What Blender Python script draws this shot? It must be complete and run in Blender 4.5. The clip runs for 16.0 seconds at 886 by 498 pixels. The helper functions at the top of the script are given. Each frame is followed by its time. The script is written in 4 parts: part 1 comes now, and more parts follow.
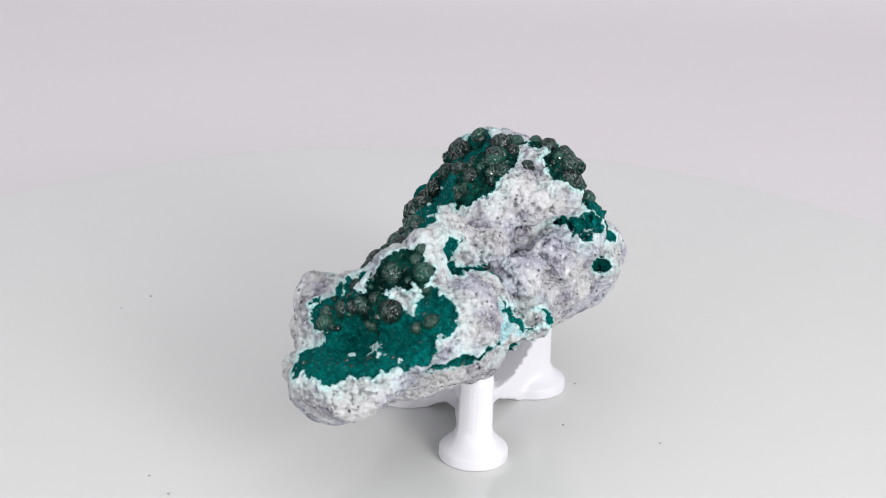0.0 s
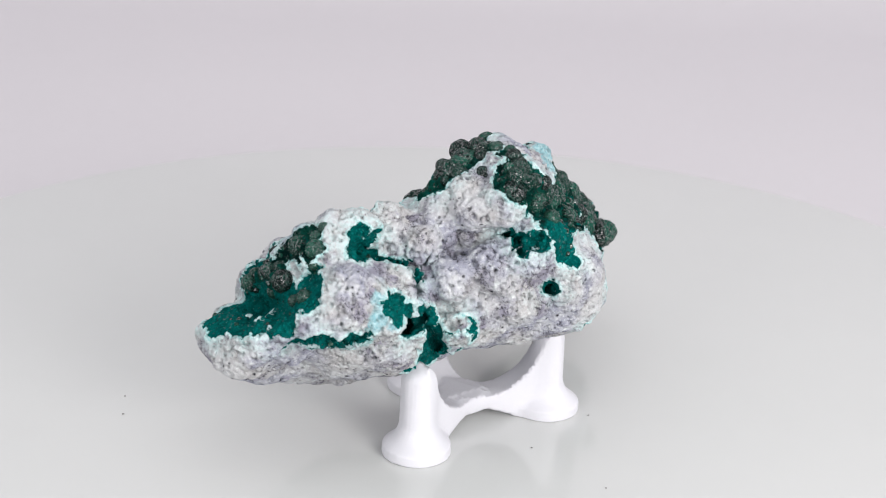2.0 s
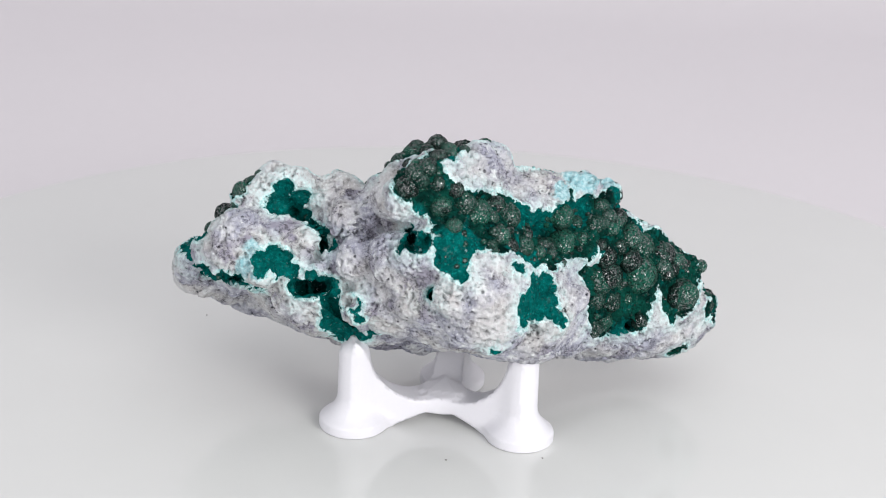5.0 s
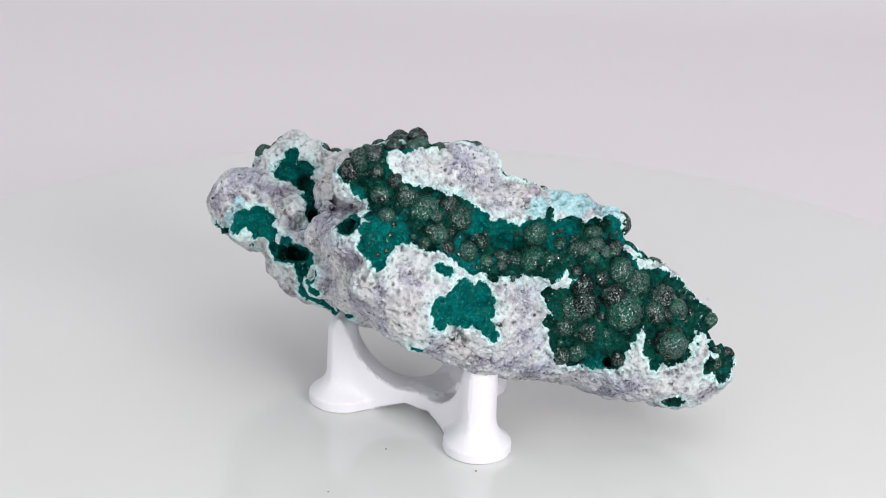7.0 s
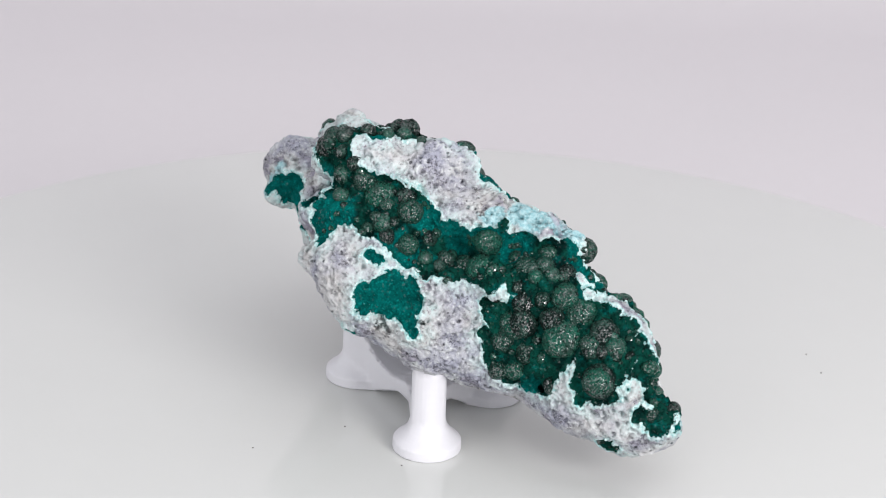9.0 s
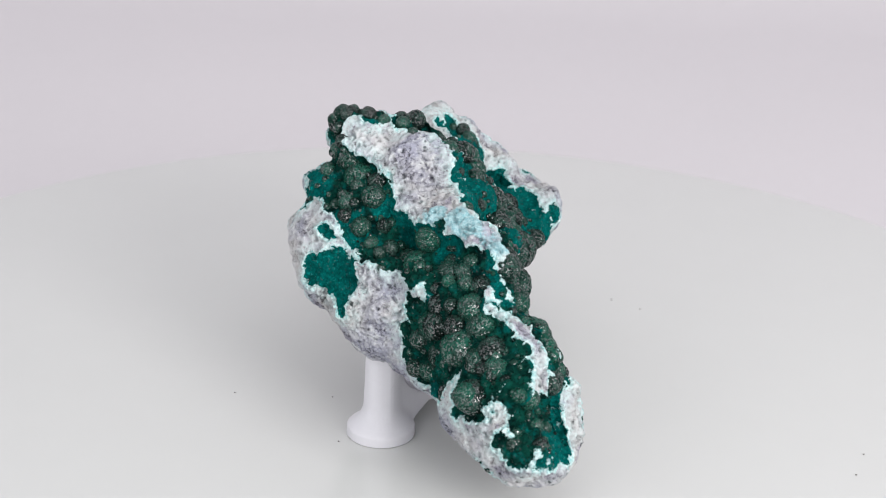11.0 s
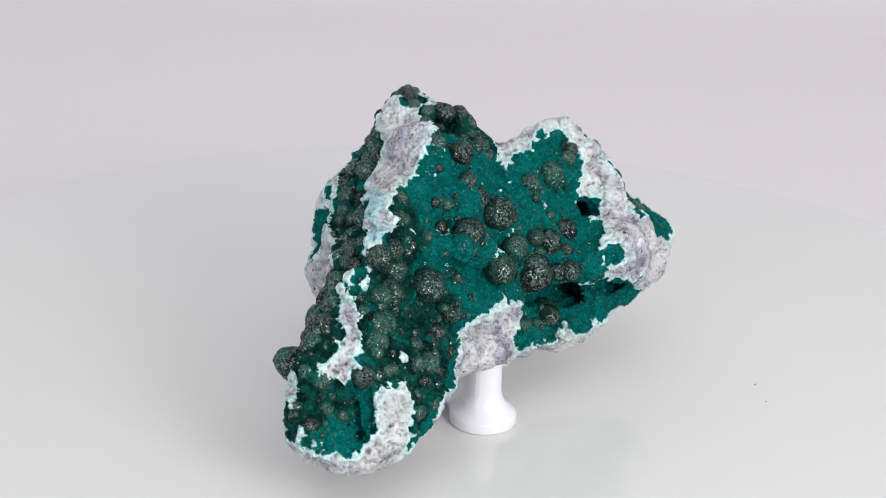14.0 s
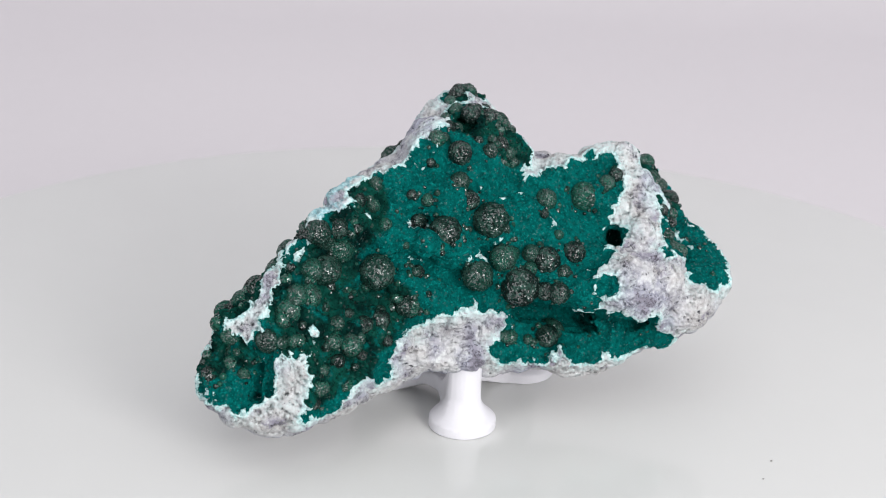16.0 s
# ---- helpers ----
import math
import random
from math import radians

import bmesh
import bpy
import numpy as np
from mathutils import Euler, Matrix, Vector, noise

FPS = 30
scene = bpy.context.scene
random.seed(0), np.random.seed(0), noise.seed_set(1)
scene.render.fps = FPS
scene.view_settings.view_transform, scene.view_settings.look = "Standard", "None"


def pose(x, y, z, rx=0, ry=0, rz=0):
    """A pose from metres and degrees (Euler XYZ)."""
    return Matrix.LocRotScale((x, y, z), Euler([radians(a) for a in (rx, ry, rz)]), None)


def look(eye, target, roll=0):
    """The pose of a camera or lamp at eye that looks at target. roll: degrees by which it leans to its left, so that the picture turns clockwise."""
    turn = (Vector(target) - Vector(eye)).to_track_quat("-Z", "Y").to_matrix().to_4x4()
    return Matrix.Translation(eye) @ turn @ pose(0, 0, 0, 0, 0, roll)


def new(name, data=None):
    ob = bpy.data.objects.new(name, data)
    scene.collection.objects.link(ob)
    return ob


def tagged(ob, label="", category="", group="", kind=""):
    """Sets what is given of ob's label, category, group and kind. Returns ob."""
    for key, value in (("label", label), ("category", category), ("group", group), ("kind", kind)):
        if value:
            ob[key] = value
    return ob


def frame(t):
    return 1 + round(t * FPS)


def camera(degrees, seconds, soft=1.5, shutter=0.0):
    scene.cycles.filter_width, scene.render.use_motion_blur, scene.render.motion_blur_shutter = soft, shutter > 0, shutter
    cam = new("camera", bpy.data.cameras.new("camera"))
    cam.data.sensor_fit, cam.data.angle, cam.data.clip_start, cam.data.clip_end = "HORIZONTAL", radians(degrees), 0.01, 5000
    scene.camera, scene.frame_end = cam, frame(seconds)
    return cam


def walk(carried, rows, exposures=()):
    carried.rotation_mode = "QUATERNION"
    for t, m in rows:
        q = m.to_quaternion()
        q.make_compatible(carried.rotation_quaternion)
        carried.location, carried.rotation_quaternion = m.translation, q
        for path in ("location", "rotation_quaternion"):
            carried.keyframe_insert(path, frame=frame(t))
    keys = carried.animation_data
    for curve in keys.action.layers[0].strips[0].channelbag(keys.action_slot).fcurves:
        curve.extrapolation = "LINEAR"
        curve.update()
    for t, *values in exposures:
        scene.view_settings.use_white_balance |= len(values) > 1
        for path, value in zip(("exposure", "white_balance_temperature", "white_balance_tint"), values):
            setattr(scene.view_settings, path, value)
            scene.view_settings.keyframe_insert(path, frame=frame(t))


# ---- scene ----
import itertools

cam = camera(26.02, 16.0, soft=1.0)
EYE = Vector((0, -0.42, 0.2181))
AIM = EYE + Vector((-0.00723, 0.92141, -0.38852))
cam.data.dof.use_dof, cam.data.dof.focus_distance, cam.data.dof.aperture_fstop = True, 0.445, 25.0
walk(cam, [(0, look(EYE, AIM, 2.46)), (16, look(EYE, AIM, 2.46))])


def turned(t):
    """How far the disc has turned by then, in degrees, clockwise seen from above; it gains a little on an even pace."""
    ease = [min(1, max(0, (t - a) / 2.1)) for a in (4.2, 9.2)]
    a, c = [u * u * (3 - 2 * u) for u in ease]
    return 14.55 * t + 0.33 * a + 2.17 * c



# ---- light: a white photo tent lit through its roof and its open front ----
world = bpy.data.worlds.new("world")
scene.world = world
world.use_nodes = True
world.node_tree.nodes["Background"].inputs["Color"].default_value = (0.94, 0.945, 0.99, 1)
world.node_tree.nodes["Background"].inputs["Strength"].default_value = 0.80
scene.view_settings.exposure = -0.05


def softbox(name, eye, target, sx, sy, power, colour):
    data = bpy.data.lights.new(name, "AREA")
    data.shape, data.size, data.size_y, data.energy, data.color = "RECTANGLE", sx, sy, power, colour
    ob = new(name, data)
    ob.matrix_world = look(eye, target)
    return ob


softbox("roof_light", (0.10, -0.38, 0.72), (0.02, -0.06, 0), 0.9, 0.6, 1.45, (1.0, 0.98, 0.97))
softbox("front_light_right", (0.46, -0.62, 0.34), (0, -0.03, 0.02), 0.34, 0.34, 4.6, (1.0, 0.97, 0.96))
softbox("front_light_left", (-0.42, -0.68, 0.30), (0, -0.03, 0.02), 0.34, 0.34, 1.0, (1.0, 0.97, 0.96))

# ---- materials ----


def mat(name):
    m = bpy.data.materials.new(name)
    m.use_nodes = True
    return m, m.node_tree.nodes, m.node_tree.links, m.node_tree.nodes["Principled BSDF"]


def node(nodes, kind, **values):
    n = nodes.new(kind)
    for key, value in values.items():
        n.inputs[key.replace("_", " ")].default_value = value
    return n


def ramp(nodes, stops):
    n = nodes.new("ShaderNodeValToRGB")
    while len(n.color_ramp.elements) < len(stops):
        n.color_ramp.elements.new(0.5)
    for e, (p, col) in zip(n.color_ramp.elements, stops):
        e.position, e.color = p, (*col, 1)
    return n


def plain(name, colour, rough, scale=400.0, vary=0.04, bump=0.05, spec=0.5):
    m, nodes, links, b = mat(name)
    co = nodes.new("ShaderNodeTexCoord")
    n = node(nodes, "ShaderNodeTexNoise", Scale=scale, Detail=6.0)
    links.new(co.outputs["Object"], n.inputs["Vector"])
    big = node(nodes, "ShaderNodeTexNoise", Scale=scale / 40, Detail=3.0)
    links.new(co.outputs["Object"], big.inputs["Vector"])
    mix = nodes.new("ShaderNodeMath")
    mix.operation = "ADD"
    links.new(n.outputs["Fac"], mix.inputs[0])
    links.new(big.outputs["Fac"], mix.inputs[1])
    lo, hi = [tuple(min(1, v * k) for v in colour) for k in (1 - vary, 1 + vary)]
    r = ramp(nodes, [(0.3, lo), (0.7, hi)])
    half = nodes.new("ShaderNodeMath")
    half.operation = "MULTIPLY"
    half.inputs[1].default_value = 0.5
    links.new(mix.outputs[0], half.inputs[0])
    links.new(half.outputs[0], r.inputs["Fac"])
    links.new(r.outputs["Color"], b.inputs["Base Color"])
    b.inputs["Roughness"].default_value = rough
    b.inputs["Specular IOR Level"].default_value = spec
    bp = node(nodes, "ShaderNodeBump", Strength=bump, Distance=0.0005)
    links.new(n.outputs["Fac"], bp.inputs["Height"])
    links.new(bp.outputs["Normal"], b.inputs["Normal"])
    return m


M_DISC = plain("glossy_white_disc", (0.645, 0.655, 0.64), 0.12, 60.0, 0.01, 0.0)
M_STAND = plain("white_plastic", (0.76, 0.755, 0.795), 0.38, 900.0, 0.015, 0.05)
M_CLOTH = plain("white_backdrop", (0.715, 0.685, 0.705), 0.9, 300.0, 0.015, 0.05)
M_DUST = plain("grey_dust", (0.22, 0.21, 0.2), 0.9, 3000.0, 0.3, 0.5)


def math_node(nodes, links, op, a, b, clamp=False):
    n = nodes.new("ShaderNodeMath")
    n.operation, n.use_clamp = op, clamp
    for k, v in enumerate((a, b)):
        if isinstance(v, (int, float)):
            n.inputs[k].default_value = v
        else:
            links.new(v, n.inputs[k])
    return n.outputs[0]


def span(nodes, links, value, a, b):
    n = nodes.new("ShaderNodeMapRange")
    n.inputs["From Min"].default_value, n.inputs["From Max"].default_value = a, b
    links.new(value, n.inputs["Value"])
    return n.outputs["Result"]


def blend(nodes, links, fac, a, b):
    n = nodes.new("ShaderNodeMix")
    n.data_type = "RGBA"
    for socket, v in ((n.inputs[0], fac), (n.inputs[6], a), (n.inputs[7], b)):
        if isinstance(v, tuple):
            socket.default_value = (*v, 1)
        elif isinstance(v, float):
            socket.default_value = v
        else:
            links.new(v, socket)
    return n.outputs[2]


def facets(nodes, links, co, scale, tilt):
    """Tiny crystal faces, each tilted its own way; gives the random value of each face and its normal."""
    cells = node(nodes, "ShaderNodeTexVoronoi", Scale=scale)
    links.new(co, cells.inputs["Vector"])
    off = nodes.new("ShaderNodeVectorMath")
    off.operation = "SUBTRACT"
    off.inputs[1].default_value = (0.5, 0.5, 0.5)
    links.new(cells.outputs["Color"], off.inputs[0])
    size = nodes.new("ShaderNodeVectorMath")
    size.operation = "SCALE"
    size.inputs["Scale"].default_value = tilt
    links.new(off.outputs[0], size.inputs[0])
    both = nodes.new("ShaderNodeVectorMath")
    links.new(nodes.new("ShaderNodeNewGeometry").outputs["Normal"], both.inputs[0])
    links.new(size.outputs[0], both.inputs[1])
    unit = nodes.new("ShaderNodeVectorMath")
    unit.operation = "NORMALIZE"
    links.new(both.outputs[0], unit.inputs[0])
    split = nodes.new("ShaderNodeSeparateColor")
    links.new(cells.outputs["Color"], split.inputs["Color"])
    return split.outputs, unit.outputs[0], cells.outputs["Distance"]


def specimen_material():
    """Pale pitted host rock with a velvety teal crust where the attribute 'crust' is positive (millimetres inside its border)."""
    m, nodes, links, b = mat("host_rock_and_crust")
    co = nodes.new("ShaderNodeTexCoord").outputs["Object"]

    def noise_at(scale, detail=4.0, rough=0.55):
        n = node(nodes, "ShaderNodeTexNoise", Scale=scale, Detail=detail, Roughness=rough)
        links.new(co, n.inputs["Vector"])
        return n.outputs["Fac"]

    def attribute(name):
        n = nodes.new("ShaderNodeAttribute")
        n.attribute_name = name
        return n.outputs["Fac"]

    def op(kind, a, b):
        return math_node(nodes, links, kind, a, b)

    def over(fac, a, b):
        return blend(nodes, links, fac, a, b)

    def part_of(value, a, b):
        return span(nodes, links, value, a, b)

    broad, mid, fine, grain = noise_at(70), noise_at(420, 5.0, 0.65), noise_at(1300, 5.0, 0.72), noise_at(3600, 2.0)
    patch, streak = noise_at(150, 4.0, 0.6), noise_at(260, 6.0, 0.7)
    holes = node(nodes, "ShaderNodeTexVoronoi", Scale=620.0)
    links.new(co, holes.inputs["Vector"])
    rag = op("MULTIPLY", op("SUBTRACT", mid, 0.5), 2.2)
    rag2 = op("MULTIPLY", op("SUBTRACT", fine, 0.5), 1.3)
    depth = op("ADD", attribute("crust"), op("ADD", rag, rag2))
    # host rock: lilac grey and warm grey zones, white bloom, pits and hairline cracks sunk by bump and coloured near
    # black
    stone = over(part_of(broad, 0.42, 0.58), (0.38, 0.39, 0.47), (0.51, 0.50, 0.50))
    stone = over(part_of(patch, 0.48, 0.70), stone, (0.62, 0.63, 0.64))
    stone = over(part_of(streak, 0.54, 0.68), stone, (0.72, 0.75, 0.75))
    stone = over(part_of(fine, 0.53, 0.70), stone, (0.75, 0.77, 0.77))
    stone = over(part_of(op("SUBTRACT", patch, op("MULTIPLY", fine, 0.25)), 0.30, 0.22), stone, (0.31, 0.30, 0.36))
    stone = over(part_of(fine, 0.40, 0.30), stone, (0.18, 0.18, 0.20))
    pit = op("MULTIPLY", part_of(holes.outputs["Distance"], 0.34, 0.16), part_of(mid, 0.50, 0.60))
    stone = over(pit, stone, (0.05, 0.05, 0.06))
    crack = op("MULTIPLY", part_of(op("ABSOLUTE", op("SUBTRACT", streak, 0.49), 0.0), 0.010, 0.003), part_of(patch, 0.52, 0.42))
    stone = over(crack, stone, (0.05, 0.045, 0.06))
    # pale turquoise bloom that borders the crust
    bloom = op("MULTIPLY", part_of(op("ADD", attribute("crust"), op("MULTIPLY", rag, 2.4)), -4.5, -0.8), part_of(patch, 0.36, 0.60))
    stone = over(op("MULTIPLY", bloom, part_of(fine, 0.36, 0.52)), stone, (0.58, 0.72, 0.72))
    rim = over(part_of(fine, 0.38, 0.6), (0.28, 0.60, 0.60), (0.74, 0.88, 0.87))
    near = op("MULTIPLY", part_of(depth, -0.95, -0.35), part_of(broad, 0.30, 0.50))
    stone = over(near, stone, rim)
    blue = over(part_of(fine, 0.40, 0.60), (0.26, 0.50, 0.55), (0.50, 0.70, 0.73))
    stone = over(part_of(op("ADD", attribute("chalk"), op("MULTIPLY", rag, 2.0)), -0.3, 0.6), stone, blue)
    # crust: deep teal velvet, malachite green and near black where the balls crowd; the near black is dark crystal plus
    # painted shade between balls
    faces, tilted, _ = facets(nodes, links, co, 2300.0, 0.6)
    teal = over(part_of(mid, 0.34, 0.66), (0.0004, 0.060, 0.056), (0.0006, 0.125, 0.113))
    teal = over(part_of(fine, 0.43, 0.30), teal, (0.001, 0.026, 0.025))
    teal = over(part_of(op("ADD", fine, op("MULTIPLY", faces["Red"], 0.25)), 0.70, 0.86), teal, (0.003, 0.21, 0.19))
    teal = over(part_of(grain, 0.64, 0.76), teal, (0.005, 0.23, 0.21))
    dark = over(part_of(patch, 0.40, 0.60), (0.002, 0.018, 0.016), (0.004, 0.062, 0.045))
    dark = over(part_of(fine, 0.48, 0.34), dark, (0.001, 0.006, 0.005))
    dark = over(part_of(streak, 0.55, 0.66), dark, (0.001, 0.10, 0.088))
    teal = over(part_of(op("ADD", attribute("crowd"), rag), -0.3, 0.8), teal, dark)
    is_crust = part_of(depth, -0.05, 0.05)
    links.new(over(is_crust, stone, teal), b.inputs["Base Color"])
    shiny = op("MULTIPLY", is_crust, part_of(faces["Green"], 0.90, 0.94))
    links.new(op("SUBTRACT", 0.9, op("MULTIPLY", shiny, 0.65)), b.inputs["Roughness"])
    links.new(op("ADD", op("SUBTRACT", 0.10, op("MULTIPLY", is_crust, 0.08)), op("MULTIPLY", shiny, 0.5)), b.inputs["Specular IOR Level"])
    high = op("ADD", fine, op("MULTIPLY", grain, 0.35))
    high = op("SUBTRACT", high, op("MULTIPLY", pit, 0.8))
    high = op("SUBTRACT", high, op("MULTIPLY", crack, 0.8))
    bp = node(nodes, "ShaderNodeBump", Strength=0.75, Distance=0.0006)
    links.new(high, bp.inputs["Height"])
    lean = nodes.new("ShaderNodeMix")
    lean.data_type = "VECTOR"
    links.new(is_crust, lean.inputs[0])
    links.new(nodes.new("ShaderNodeNewGeometry").outputs["Normal"], lean.inputs[4])
    links.new(tilted, lean.inputs[5])
    links.new(lean.outputs[1], bp.inputs["Normal"])
    links.new(bp.outputs["Normal"], b.inputs["Normal"])
    return m


def nodule_material(name, cell, random_socket):
    """Dark green crystal balls; every crystal face glitters on its own."""
    m, nodes, links, b = mat(name)
    co = nodes.new("ShaderNodeTexCoord").outputs["Object"]
    info = nodes.new("ShaderNodeObjectInfo" if random_socket == "Random" else "ShaderNodeNewGeometry").outputs[random_socket]

    def noise_at(scale, detail=3.0):
        n = node(nodes, "ShaderNodeTexNoise", Scale=scale, Detail=detail, Roughness=0.65)
        links.new(co, n.inputs["Vector"])
        return n.outputs["Fac"]

    broad, fine = noise_at(cell * 0.12), noise_at(cell * 0.5, 4.0)
    faces, tilted, reach_in = facets(nodes, links, co, cell, 0.65)
    base = blend(nodes, links, span(nodes, links, info, 0.15, 0.85), (0.003, 0.011, 0.009), (0.010, 0.080, 0.054))
    base = blend(nodes, links, span(nodes, links, broad, 0.46, 0.62), base, (0.024, 0.058, 0.046))
    base = blend(nodes, links, span(nodes, links, fine, 0.50, 0.34), base, (0.001, 0.005, 0.004))
    base = blend(nodes, links, span(nodes, links, fine, 0.60, 0.72), base, (0.02, 0.10, 0.075))
    links.new(base, b.inputs["Base Color"])
    shiny = span(nodes, links, faces["Green"], 0.58, 0.66)
    links.new(math_node(nodes, links, "SUBTRACT", 0.75, math_node(nodes, links, "MULTIPLY", shiny, 0.62)), b.inputs["Roughness"])
    links.new(math_node(nodes, links, "ADD", 0.10, math_node(nodes, links, "MULTIPLY", shiny, 1.6)), b.inputs["Specular IOR Level"])
    bp = node(nodes, "ShaderNodeBump", Strength=0.25, Distance=0.5 / cell)
    links.new(math_node(nodes, links, "ADD", reach_in, fine), bp.inputs["Height"])
    links.new(tilted, bp.inputs["Normal"])
    links.new(bp.outputs["Normal"], b.inputs["Normal"])
    return m


M_ROCK = specimen_material()
M_NODULE = nodule_material("dark_green_crystal", 11.0, "Random")
M_FINE = nodule_material("small_dark_green_crystal", 3000.0, "Random Per Island")

# ---- building helpers ----


def mesh_object(name, verts, faces, material, parent=None, smooth=True, normals=None):
    me = bpy.data.meshes.new(name)
    me.from_pydata(np.asarray(verts).tolist(), [], faces.tolist() if isinstance(faces, np.ndarray) else faces)
    me.materials.append(material)
    if smooth:
        me.polygons.foreach_set("use_smooth", [True] * len(me.polygons))
        if normals is not None:
            me.normals_split_custom_set_from_vertices(normals.tolist())
    me.update()
    ob = new(name, me)
    ob.parent = parent
    return ob


def surface(F, low, h):
    """Surface nets: vertices and quads where the field F changes sign; positive is inside."""
    pos = F > 0
    nx, ny, nz = F.shape
    total = np.zeros((nx - 1, ny - 1, nz - 1, 3), np.float32)
    count = np.zeros((nx - 1, ny - 1, nz - 1), np.int32)
    quads = []
    corner = [(0, 0), (0, 1), (1, 1), (1, 0)]
    for ax in range(3):
        u, w = [(1, 2), (2, 0), (0, 1)][ax]
        a = [slice(None)] * 3
        b = [slice(None)] * 3
        a[ax], b[ax] = slice(0, -1), slice(1, None)
        fa, fb = F[tuple(a)], F[tuple(b)]
        cross = pos[tuple(a)] != pos[tuple(b)]
        idx = np.argwhere(cross)
        keep = (idx[:, u] > 0) & (idx[:, w] > 0) & (idx[:, u] < F.shape[u] - 1) & (idx[:, w] < F.shape[w] - 1)
        idx = idx[keep]
        va, vb = fa[tuple(idx.T)], fb[tuple(idx.T)]
        p = idx.astype(np.float32)
        p[:, ax] += va / (va - vb)
        ring = []
        for du, dw in corner:
            cell = idx.copy()
            cell[:, u] -= 1 - du
            cell[:, w] -= 1 - dw
            np.add.at(total, tuple(cell.T), p)
            np.add.at(count, tuple(cell.T), 1)
            ring.append(cell)
        quads.append((ring, va > 0))
    number = np.full(count.shape, -1, np.int64)
    used = count > 0
    number[used] = np.arange(used.sum())
    verts = total[used] / count[used][:, None] * h + np.array(low)
    faces = []
    for ring, out in quads:
        q = np.stack([number[tuple(c.T)] for c in ring], 1)
        q[~out] = q[~out][:, ::-1]
        faces.append(q[:, ::-1])
    faces = np.concatenate(faces)
    gx = np.stack(np.gradient(F), -1)
    cell = np.clip(np.round((verts - np.array(low)) / h).astype(int), 0, np.array(F.shape) - 1)
    n = -gx[tuple(cell.T)]
    n /= np.linalg.norm(n, axis=1, keepdims=True) + 1e-9
    return verts, faces, n


def spun(ob, z=0.0):
    """Key a thing that turns with the disc about the upright axis through the origin."""
    walk(ob, [(t / 2, pose(0, 0, z, 0, 0, -turned(t / 2))) for t in range(33)])


# ---- the tent ----
def backdrop():
    prof = [(-1.3, -0.035)]
    prof += [(0.45 + 0.25 * math.sin(a), -0.035 + 0.25 * (1 - math.cos(a))) for a in np.linspace(0, math.pi / 2, 24)]
    prof += [(0.70, 1.2)]
    verts, faces = [], []
    for x in (-1.1, 1.1):
        verts += [(x, y, z) for y, z in prof]
    n = len(prof)
    for i in range(n - 1):
        faces.append((i, n + i, n + i + 1, i + 1))
    verts += [(x, y + 0.004, z - 0.004) for x, y, z in verts]
    m = 2 * n
    faces += [tuple(m + k for k in reversed(f)) for f in faces]
    ob = mesh_object("backdrop", verts, faces, M_CLOTH)
    tagged(ob, "seamless off-white paper backdrop curving up behind the turntable", "backdrop", kind="structure")


backdrop()


def lathe(prof, n, name, material, parent=None):
    verts, faces = [], []
    for i in range(n):
        a = 2 * math.pi * i / n
        verts += [(r * math.cos(a), r * math.sin(a), z) for r, z in prof]
    k = len(prof)
    for i in range(n):
        j = (i + 1) % n
        for q in range(k - 1):
            faces.append((i * k + q, j * k + q, j * k + q + 1, i * k + q + 1))
    faces.append(tuple(i * k for i in reversed(range(n))))
    faces.append(tuple(i * k + k - 1 for i in range(n)))
    return mesh_object(name, verts, faces, material, parent)


def turntable():
    top = new("turntable")
    edge = [(0.186 - 0.0015 * (1 - math.cos(a)), -0.0015 + 0.0015 * math.sin(a)) for a in np.linspace(0, math.pi / 2, 7)]
    lathe([(0.183, -0.012), (0.186, -0.010)] + edge, 256, "platter", M_DISC, top)
    lathe([(0.150, -0.034), (0.150, -0.012)], 128, "base", M_DISC, top)
    tagged(top, "round glossy white turntable disc under the specimen", "turntable")
    return top


